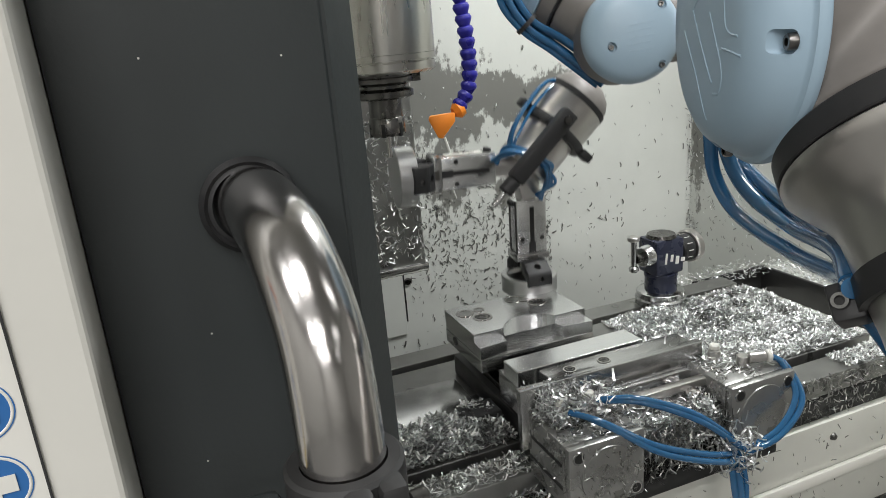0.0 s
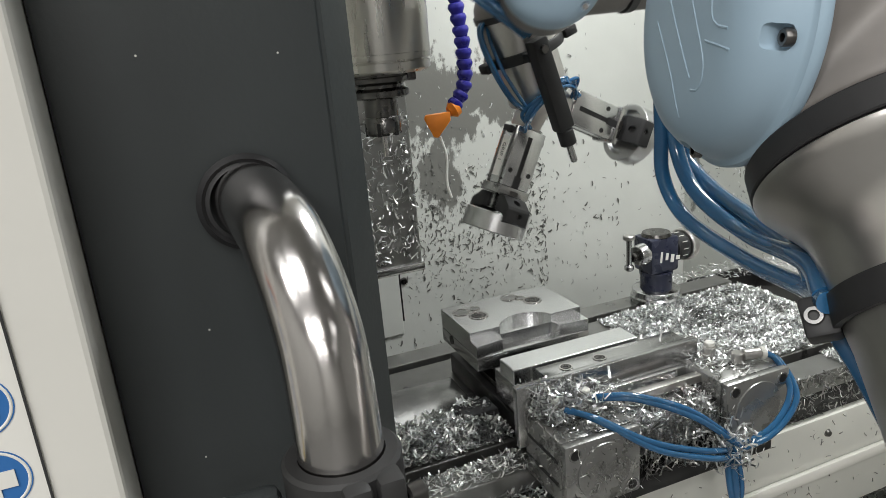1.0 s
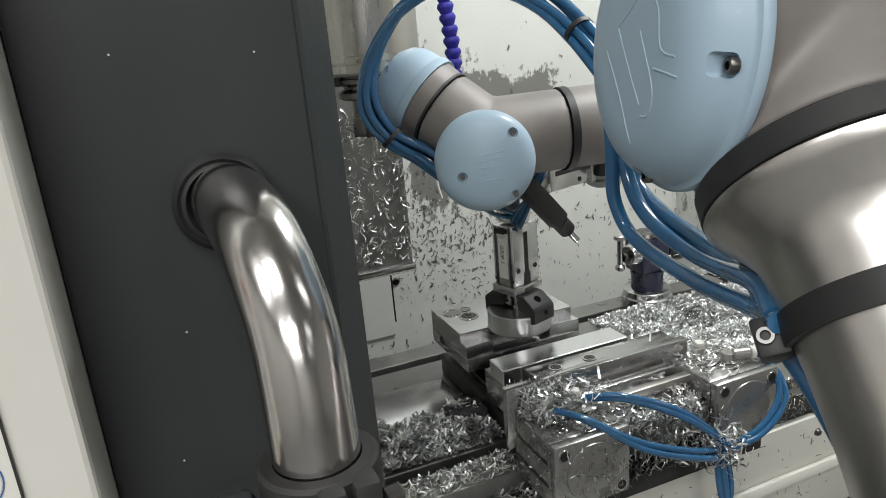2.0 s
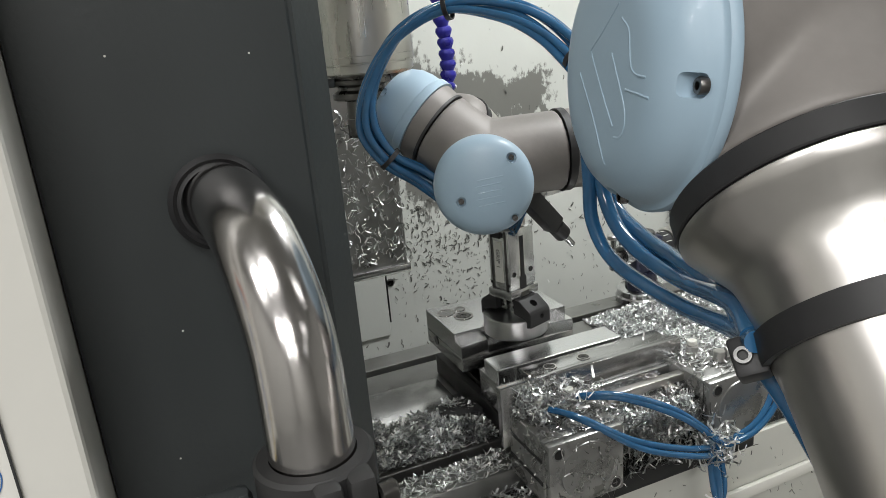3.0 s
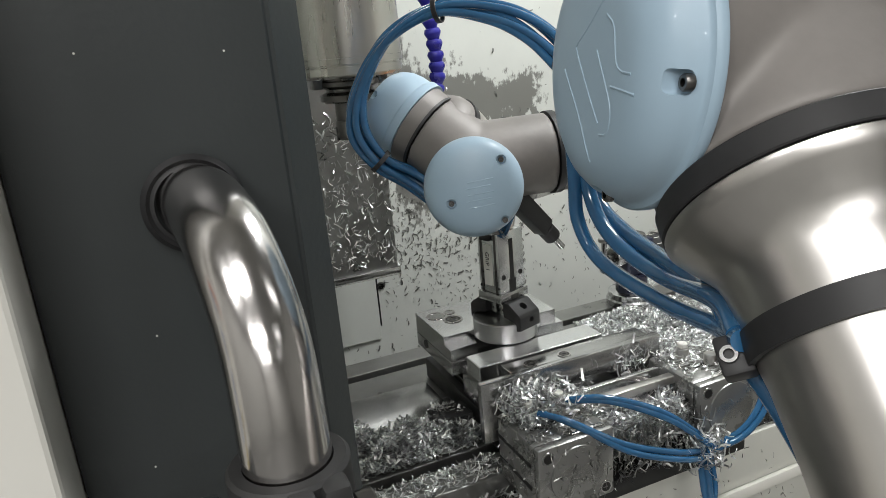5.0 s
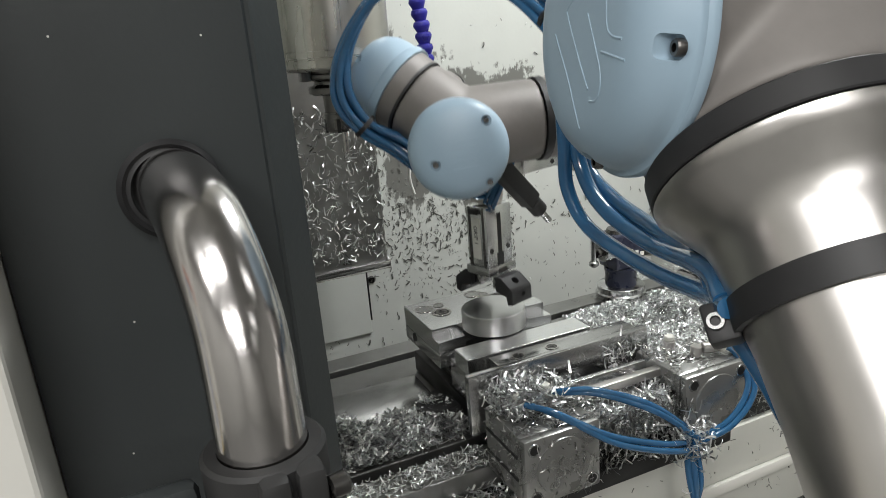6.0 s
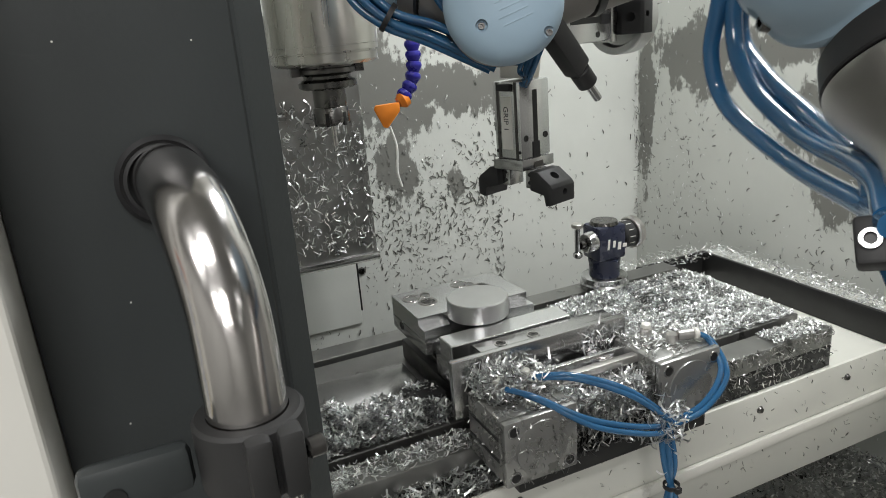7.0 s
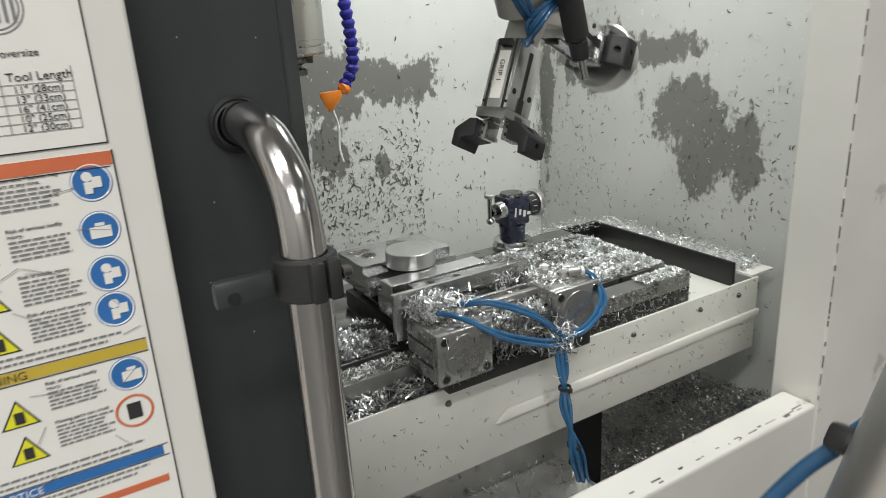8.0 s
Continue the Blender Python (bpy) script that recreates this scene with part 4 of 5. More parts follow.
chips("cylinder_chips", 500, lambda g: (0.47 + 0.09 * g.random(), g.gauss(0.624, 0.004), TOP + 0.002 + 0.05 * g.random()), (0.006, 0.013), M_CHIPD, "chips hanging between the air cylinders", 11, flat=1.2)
chips("cylinder_chips", 240, lambda g: (0.396 + 0.072 * g.random(), g.uniform(0.622, 0.69), TOP + 0.0655 + 0.003 * g.random()), (0.004, 0.011), M_CHIPD, "dark chips sticking to the air cylinder", 31, flat=0.25)
chips("cylinder_chips", 130, lambda g: (0.397 + 0.07 * g.random(), 0.6155 - 0.001 * g.random(), TOP + 0.064 * g.random()), (0.003, 0.008), M_CHIPD, "dark chips sticking to the cylinder's end", 32, flat=1.5)
chips("cylinder_chips", 200, lambda g: (0.3935 - 0.002 * g.random(), g.uniform(0.62, 0.69), TOP + 0.064 * g.random()), (0.004, 0.010), M_CHIPD, "dark chips sticking to the cylinder's flank", 33, flat=1.5)
chips("cylinder_chips", 420, lambda g: (0.565 + 0.07 * g.random(), 0.628 + 0.064 * g.random() ** 0.5, TOP + 0.0727 + 0.005 * g.random() ** 2), (0.004, 0.010), M_CHIP, "chips scattered on the air cylinder", 12)
chips("cylinder_chips", 260, lambda g: (g.gauss(0.562, 0.010), g.gauss(0.608, 0.006), TOP + 0.014 + g.gauss(0, 0.012)), (0.006, 0.014), M_CHIP, "chips caught on the hose joint", 13, flat=1.2)
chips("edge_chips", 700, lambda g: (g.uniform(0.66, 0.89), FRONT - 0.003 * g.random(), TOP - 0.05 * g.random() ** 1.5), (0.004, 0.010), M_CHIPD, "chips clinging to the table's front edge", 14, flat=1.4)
chips("jaw_chips", 90, lambda g: (g.gauss(0.545, 0.012), 0.690 + 0.006 * g.random(), TOP + 0.074 + g.gauss(0, 0.008)), (0.004, 0.012), M_CHIP, "chips stuck to the push plate", 15, flat=1.2)
def heap(rng):
    x, y = rng.uniform(0.70, RIGHT - 0.006), rng.uniform(0.55, 1.25)
    return (x, y, 0.60 + 0.11 * (x - 0.70) / 0.4 + 0.03 * noise.noise((x * 9, y * 9, 0.4)) + 0.006 * rng.random())


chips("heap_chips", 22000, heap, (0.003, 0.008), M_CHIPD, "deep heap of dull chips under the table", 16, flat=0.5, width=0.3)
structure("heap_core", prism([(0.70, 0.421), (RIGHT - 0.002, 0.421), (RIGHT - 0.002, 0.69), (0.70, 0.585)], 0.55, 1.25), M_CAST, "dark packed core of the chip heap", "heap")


def cluster(lo, hi, zc, zr):
    def place(rng):
        for _ in range(30):
            u, z = rng.uniform(lo, hi), rng.gauss(zc, zr)
            if noise.noise((u * 5, z * 5, 1.7)) > rng.uniform(-0.7, 0.35):
                break
        return u, z
    return place


chips("cover_chips", 420, lambda g: (g.uniform(0.40, 0.62), g.uniform(0.56, 0.72), 0.777 + 0.004 * g.random() ** 2), (0.005, 0.013), M_CHIP, "chips lying on the lower way cover", 28)
wall_flecks("wall_flecks", 2300, cluster(0.3, 0.78, 1.02, 0.1), M_FLECK, "dark wet flecks stuck on the back wall", 21, "x", (0.0028, 0.0115))
wall_flecks("wall_flecks", 130, cluster(0.4, 0.9, 1.15, 0.16), M_CHIP, "bright flecks stuck on the back wall", 22, "x", (0.004, 0.010))
wall_flecks("wall_flecks", 190, cluster(0.75, 1.1, 1.05, 0.18), M_FLECK, "sparse dark flecks on the back wall", 23, "x", (0.004, 0.010))
wall_flecks("wall_flecks", 700, cluster(0.6, 1.31, 1.08, 0.18), M_FLECK, "dark wet flecks stuck on the side wall", 24, "y", (0.004, 0.010))
wall_flecks("wall_flecks", 550, cluster(0.6, 1.31, 1.15, 0.2), M_CHIP, "bright flecks stuck on the side wall", 25, "y", (0.004, 0.009))
chips("cover_chips", 950, lambda g: (g.uniform(0.285, 0.468), 1.158 - 0.003 * g.random(), g.uniform(1.07, 1.3)), (0.006, 0.016), M_CHIP, "bright chips stuck on the column cover", 26, flat=1.5)
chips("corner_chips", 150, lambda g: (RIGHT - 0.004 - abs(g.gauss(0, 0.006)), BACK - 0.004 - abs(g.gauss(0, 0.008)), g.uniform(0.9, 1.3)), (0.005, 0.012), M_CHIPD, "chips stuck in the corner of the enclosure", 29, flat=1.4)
chips("apron_chips", 210, lambda g: (g.uniform(0.3, 1.0), 0.6495 - 0.001 * g.random(), g.uniform(0.87, 0.975)), (0.004, 0.008), M_FLECK, "flecks stuck on the tray apron", 27, flat=1.5)


# ---------------------------------------------------------------- robot arm
BASE = Vector((0.95, -0.1, 0.0))
ROBOT = thing("robot_arm", "silver and grey robot arm with pale blue joint caps", "robot arm", tuple(BASE))


def elbow():
    """The near elbow: local z runs along the arm tube, local x is the joint axis with the cap on it."""
    e = new("elbow_link")
    e.parent = ROBOT
    r = 0.0565
    body = lathe([(0, -0.2), (r * 0.93, -0.2), (r, -0.19), (r, 0.052), (0, 0.052)], aim((0, 0, 0), (1, 0, 0)), 72)
    lathe([(0, -0.03), (0.0525, -0.03), (0.0525, 0.0622), (0, 0.0622)], None, 72, body)
    blended("joint_housing", body, M_GREY, e, "warm grey joint housing", 0.0022, 10)
    at, rc = 0.05, 0.0575
    prof = [(0, -0.002), (rc - 0.001, -0.002), (rc - 0.0003, -0.0018), (rc, -0.0014), (rc, 0.0012), (rc - 0.0008, 0.0025), (rc - 0.0026, 0.0031), (rc - 0.0034, 0.0040), (rc - 0.0044, 0.0072), (rc - 0.0066, 0.0118), (rc - 0.0105, 0.0160), (rc - 0.016, 0.0190), (rc - 0.021, 0.0204), (0.029, 0.0209), (0.015, 0.0213), (0, 0.0214)]
    c = part("elbow_cap", lathe(prof, aim((at, 0, 0.006), (1, 0, 0)), 96), M_BLUE, e, "pale blue plastic joint cap")
    high = prof[:4:-1]

    def dome(q):
        return float(np.interp(q, [p[0] for p in high], [p[1] for p in high]))
    wells = [(sy * 0.0345, sz * 0.0385) for sy in (-1, 1) for sz in (-1, 1)]
    pockets = bmesh.new()
    for y, z in wells:
        turn = Matrix.Translation((at, 0, 0.006)) @ Matrix.Rotation(math.atan2(z, y), 4, "X")
        q = math.hypot(y, z)
        box(0.0072, 0.03, q - 0.0042, q + 0.0038, -0.0042, 0.0042, 0.0018, bm=pockets, m=turn, segments=3)
    carve(c, pockets)
    for y, z in wells:
        w = aim((at + 0.007, y, z + 0.006), (1, 0, 0))
        part("screw_head", lathe([(0, 0.0008), (0.0013, 0.0008), (0.0015, 0.0034), (0.0026, 0.0034), (0.003, 0.0028), (0.003, 0.0002)], w, 20), M_TOOL, c)
    lines = ([(0.0177, -0.0067), (0.0176, 0.0171), (0.0209, 0.0374)],
             [(-0.0243, -0.0034), (-0.009, -0.0044), (0.0022, -0.0062), (0.0041, -0.004), (0.0049, 0.0116), (0.0055, 0.0304)],
             [(-0.0099, 0.0078), (-0.0083, 0.0201), (-0.0063, 0.0304), (-0.0028, 0.0355), (0.0027, 0.0373), (0.0072, 0.0344)],
             [(-0.0229, 0.003), (-0.0243, 0.0105), (-0.0188, 0.0214), (-0.0197, 0.0268), (-0.0241, 0.0319)],
             [(-0.0106, 0.0261), (-0.017, 0.0335), (-0.0208, 0.0383)])
    for pts in lines:
        part("raised_line", sweep([(at - 0.0004 + dome(math.hypot(p.x, p.y - 0.006)), p.x, p.y) for p in curve_points([(y, z, 0) for y, z in pts], 5)], 0.0007, 8, 2), M_BLUE, c)
    part("seal_ring", lathe([(0.051, 0.0622), (0.0533, 0.0622), (0.0538, 0.0628), (0.0538, 0.0722), (0.0533, 0.0728), (0.051, 0.0728)], seg=72), M_BLACK, e, "black rubber seal ring")
    part("arm_tube", lathe([(0.05, 0.0729), (0.0525, 0.0731), (0.0533, 0.0738), (0.0531, 0.0758), (0.0505, 0.0792), (0.0468, 0.0838), (0.0428, 0.0888), (0.0401, 0.0932), (0.0386, 0.0985), (0.0378, 0.105), (0.0374, 0.112), (0.0366, 0.122), (0.035, 0.135), (0.034, 0.16), (0.034, 0.55), (0, 0.55)], seg=80), M_ALU, e, "satin aluminium arm tube")
    k = part("hose_clamp", lathe([(0.037, 0.1145), (0.0392, 0.1145), (0.0392, 0.1255), (0.0365, 0.1255)], seg=56), M_BLACK, e, "black hose clamp band")
    part("tie_head", box(0.0335, 0.0455, -0.006, 0.006, 0.241, 0.254, 0.003, m=Matrix.Rotation(radians(56), 4, "Z")), M_BLACK, e, "black cable tie head on the arm tube")
    lug = Matrix.Rotation(radians(37), 4, "Z")
    part("clamp_lug", box(0.036, 0.0475, -0.007, 0.006, 0.1125, 0.1275, 0.0015, m=lug), M_BLACK, k)
    part("clamp_screw", lathe([(0.0018, 0.0002), (0.0019, 0.0014), (0.0031, 0.0014), (0.0034, 0.0)], lug @ aim((0.0432, -0.0072, 0.12), (0, -1, 0)), 20), M_STEEL, k)
    part("clamp_screw_socket", lathe([(0, 0.0003), (0.0015, 0.0003), (0.00155, 0.0)], lug @ aim((0.0432, -0.0072, 0.12), (0, -1, 0)), 16), M_DARK, k)
    runs = ([(0.036, 0.085, -0.05), (0.031, 0.1127, -0.017), (0.027, 0.1312, 0.0035), (0.02, 0.1311, 0.0291), (0.018, 0.088, 0.0716), (0.026, 0.0405, 0.1023), (0.036, 0.0147, 0.1172)],
            [(0.028, 0.095, -0.04), (0.024, 0.115, -0.0052), (0.02, 0.112, 0.0251), (0.016, 0.0846, 0.06), (0.026, 0.0351, 0.0938), (0.034, 0.019, 0.1135)],
            [(0.018, 0.11, -0.04), (0.013, 0.1279, -0.0089), (0.012, 0.1103, 0.023), (0.012, 0.0826, 0.0536), (0.022, 0.041, 0.091), (0.026, 0.034, 0.112), (0.014, 0.037, 0.14), (0.004, 0.039, 0.185), (0.005, 0.039, 0.225), (0.016, 0.041, 0.25), (0.024, 0.048, 0.272), (0.026, 0.062, 0.305), (0.024, 0.078, 0.36)])
    for r in runs:
        part("air_hose", sweep(r, 0.004, 16), M_HOSE, e, "thick blue air hose")
    return e


def wrist():
    """The wrist joints: local -y is the near cap's axis, x to the arm, z up."""
    w = new("wrist_link")
    w.parent = ROBOT
    n = Vector((-0.05, -0.99, 0.12)).normalized()
    r = 0.0375
    hub = Vector((0.006, 0.086, 0.004))
    d = Vector((1, 0.16, 0.02)).normalized()
    u = Vector((-0.73, 0.36, 0.58)).normalized()
    body = lathe([(0, -0.075), (r, -0.075), (r, -0.001), (0, -0.001)], aim((0, 0, 0), n), 56)
    lathe([(0.0366 * math.sin(k * math.pi / 16), -0.0366 * math.cos(k * math.pi / 16)) for k in range(17)], Matrix.Translation(hub), 48, body)
    rod(hub, hub + d * 0.072, 0.0365, seg=48, bm=body)
    rod(hub, hub + u * 0.047, 0.0365, seg=48, bm=body)
    blended("joint_housing", body, M_GREY, w, "warm grey cast joint housing", 0.0018, 8)
    m = aim((0, 0, 0), n)
    rc, dc = 0.0398, 0.0165
    prof = [(0, -0.008), (rc - 0.001, -0.008), (rc, -0.007), (rc, 0.0), (rc - 0.0004, 0.002), (rc - 0.0018, 0.0055), (rc - 0.004, 0.0085), (rc - 0.0075, 0.0112), (rc - 0.0125, 0.0135), (0.019, 0.0152), (0.009, 0.0163), (0, dc)]
    c = part("wrist_cap", lathe(prof, m, 72), M_BLUE, w, "pale blue plastic joint cap")
    spots = ((0.0225, 0.0205), (-0.0185, -0.0105), (0.0225, -0.027))
    pockets = bmesh.new()
    for x, y in spots:
        lathe([(0, 0), (0.0036, 0), (0.0048, 0.012), (0, 0.012)], m @ Matrix.Translation((x, y, 0.0075 if math.hypot(x, y) > 0.025 else 0.0112)), 20, pockets)
    carve(c, pockets)
    for x, y in spots:
        part("screw_head", lathe([(0, 0.0005), (0.001, 0.0005), (0.0012, 0.0022), (0.0021, 0.0022), (0.0024, 0.0002)], m @ Matrix.Translation((x, y, 0.0075 if math.hypot(x, y) > 0.025 else 0.0112)), 16), M_TOOL, c)
    top = prof[:2:-1]
    for i in range(5):
        y = -0.015 + 0.005 * i
        run = [(-0.005 - 0.002 * (i % 2) + 0.005 * k, y + 0.0006 * k) for k in range(5)]
        part("raised_line", sweep([m @ Vector((x, q, float(np.interp(math.hypot(x, q), [p[0] for p in top], [p[1] for p in top])) - 0.0001)) for x, q in run], 0.0005, 6, 4), M_BLUE, c)
    part("seal_ring", rod(hub + d * 0.0722, hub + d * 0.079, 0.038, seg=48), M_BLACK, w, "black rubber seal ring")
    part("forearm", rod(hub + d * 0.0792, hub + d * 0.16, 0.0365, seg=48), M_GREY, w)
    part("seam", rod(hub + u * 0.0475, hub + u * 0.050, 0.0372, seg=48), M_BLACK, w)
    part("rear_housing", rod(hub + u * 0.0502, hub + u * 0.0635, 0.0365, 0.0378, seg=48), M_GREY, w)
    rr = 0.0402
    rear = [(0, -0.003), (rr, -0.003), (rr, 0.004), (rr - 0.0008, 0.0052), (rr - 0.0018, 0.006), (rr - 0.002, 0.016), (rr - 0.0035, 0.0245), (rr - 0.0075, 0.0325), (rr - 0.0135, 0.038), (0.018, 0.0415), (0.009, 0.0432), (0, 0.0436)]
    mr = aim(hub + u * 0.0667, u)
    rc2 = part("rear_cap", lathe(rear, mr, 64), M_BLUE, w, "pale blue plastic joint cap")
    wells = [(0.0295 * math.cos(a), 0.0295 * math.sin(a)) for a in (0.35, 1.92, 3.49, 5.06)]
    pockets = bmesh.new()
    for x, y in wells:
        lathe([(0, 0), (0.0036, 0), (0.0048, 0.014), (0, 0.014)], mr @ Matrix.Translation((x, y, 0.0305)), 20, pockets)
    carve(rc2, pockets)
    for x, y in wells:
        part("screw_head", lathe([(0, 0.0005), (0.001, 0.0005), (0.0012, 0.0022), (0.0021, 0.0022), (0.0024, 0.0002)], mr @ Matrix.Translation((x, y, 0.0305)), 16), M_TOOL, rc2)
    loop = [Vector(p) for p in ((-0.006, 0.066, -0.04), (-0.045, 0.077, -0.006), (-0.075, 0.075, 0.015), (-0.092, 0.078, 0.045), (-0.085, 0.082, 0.08), (-0.057, 0.084, 0.118), (-0.014, 0.073, 0.138), (0.029, 0.049, 0.131), (0.055, 0.016, 0.115), (0.073, -0.019, 0.091), (0.09, -0.05, 0.06))]
    for i in range(6):
        a = i * 1.05
        part("air_hose", sweep([p + (0.0055 if k in (2, 6) else 0.007) * Vector((math.cos(a + 0.15 * k), 0.9 * math.sin(a + 0.15 * k), 0.8 * math.sin(a * 1.3 + 0.2 * k))) for k, p in enumerate(loop)], 0.0033, 12), M_HOSE, w, "blue air hose looped over the wrist")
    for k in (2, 6, 9):
        part("cable_tie", lathe([(0.010, -0.002), (0.0115, -0.002), (0.0115, 0.002), (0.010, 0.002)], aim(loop[k], loop[min(k + 1, 10)] - loop[k - 1]), 18), M_BLACK, w)
    return w


def gripper(tool, m, name):
    """A parallel gripper along local -z of m, with two black jaws on x."""
    hx, hy, lo = 0.0145, 0.0185, -0.076
    b = part("gripper_body", box(-hx, hx, -hy, hy, lo, -0.012, 0.0012, m=m), M_BRIGHT, tool, "milled aluminium gripper body")
    for s in (-1, 1):
        x = s * hx
        part("slide_slot", box(min(x, x + s * 0.0004), max(x, x + s * 0.0004), -0.0026, 0.0026, lo, -0.02, m=m), M_DARK, b)
        part("slide_insert", box(min(x, x + s * 0.0008), max(x, x + s * 0.0008), -0.0042, 0.0042, lo, lo + 0.013, m=m), M_BLACK, b)
        for y in (-0.0125, 0.0125):
            part("dowel", lathe([(0, 0.0003), (0.0017, 0.0003), (0.0026, 0.0005), (0.0028, 0)], m @ aim((x, y, lo + 0.017), (s, 0, 0)), 14), M_DARK, b)
        part("sensor_groove", box(s * 0.0098 - 0.0014, s * 0.0098 + 0.0014, -hy - 0.0004, -hy + 0.0004, lo, -0.0125, m=m), M_TOOL, b)
        part("dowel", lathe([(0, 0.0004), (0.0013, 0.0004), (0.0015, 0)], m @ aim((s * 0.0125, -hy, lo + 0.006), (0, -1, 0)), 12), M_DARK, b)
    part("port_block", box(-0.008, 0.006, -hy - 0.004, -hy - 0.0003, -0.0195, -0.0135, 0.001, m=m), M_BLACK, b)
    g = part("guide_block", box(-0.0165, 0.0165, -0.0205, 0.0205, lo - 0.0095, lo - 0.0003, 0.0008, m=m), M_STEEL, tool, "ground steel guide block")
    for s in (-1, 1):
        part("guide_key", box(s * 0.0166 - 0.0004, s * 0.0166 + 0.0004, -0.0055, 0.0055, lo - 0.0085, lo - 0.0035, m=m), M_TOOL, g)
    if name:
        cu = bpy.data.curves.new("lettering", "FONT")
        cu.body, cu.size, cu.extrude = name, 0.0072, 0.0001
        ob = bpy.data.objects.new("scrap_text", cu)
        me = bpy.data.meshes.new_from_object(ob)
        bpy.data.objects.remove(ob)
        me.materials.clear()
        me.materials.append(M_INK)
        part("tag", box(-0.0062, 0.0052, -hy - 0.0008, -hy - 0.0002, lo + 0.008, -0.024, m=m), M_PAPER, b)
        t = new("lettering", me)
        t.parent = b
        t.matrix_basis = m @ pose(-0.003, -hy - 0.001, -0.032, 90, 90, 0)
    jaws = []
    for s in (-1, 1):
        j = new("jaw")
        j.parent = tool
        prof = [(0.0125, 0.0), (0.021, 0.0), (0.0345, -0.0095), (0.0365, -0.0125), (0.0365, -0.0265), (0.029, -0.0285), (0.027, -0.0195), (0.0125, -0.0165)]
        bm = prism([(s * x, z + lo - 0.0098) for x, z in prof], -0.0148, 0.0148, bevel=0.0009)
        bm.transform(m)
        f = part("jaw_finger", bm, M_BLACK, j, "black printed jaw finger")
        cutter = lathe([(0, -0.007), (0.0042, -0.007), (0.0042, 0.01), (0, 0.01)], m @ Matrix.Translation((s * 0.0275, 0, lo - 0.0143)) @ aim((0, 0, 0), (s * 0.57, 0, 0.82)), 20)
        lathe([(0, -0.006), (0.0028, -0.006), (0.0028, 0.006), (0, 0.006)], m @ aim((s * 0.0365, 0.002, lo - 0.0275), (s, 0, 0)), 16, cutter)
        carve(f, cutter)
        part("jaw_screw", lathe([(0, 0.0006), (0.0025, 0.0006), (0.0026, 0)], m @ aim((s * 0.0315, 0.002, lo - 0.0275), (s, 0, 0)), 14), M_TOOL, j)
        part("jaw_carrier", box(min(s * 0.003, s * 0.0122), max(s * 0.003, s * 0.0122), -0.009, 0.009, lo - 0.0265, lo - 0.0098, 0.0008, m=m), M_STEEL, j)
        for z in (0.0145, 0.0215):
            part("carrier_hole", lathe([(0, 0.0003), (0.0016, 0.0003), (0.0018, 0)], m @ aim((s * 0.0075, -0.009, lo - z), (0, -1, 0)), 12), M_DARK, j)
        jaws.append((j, m.to_3x3() @ Vector((s, 0, 0))))
    return jaws


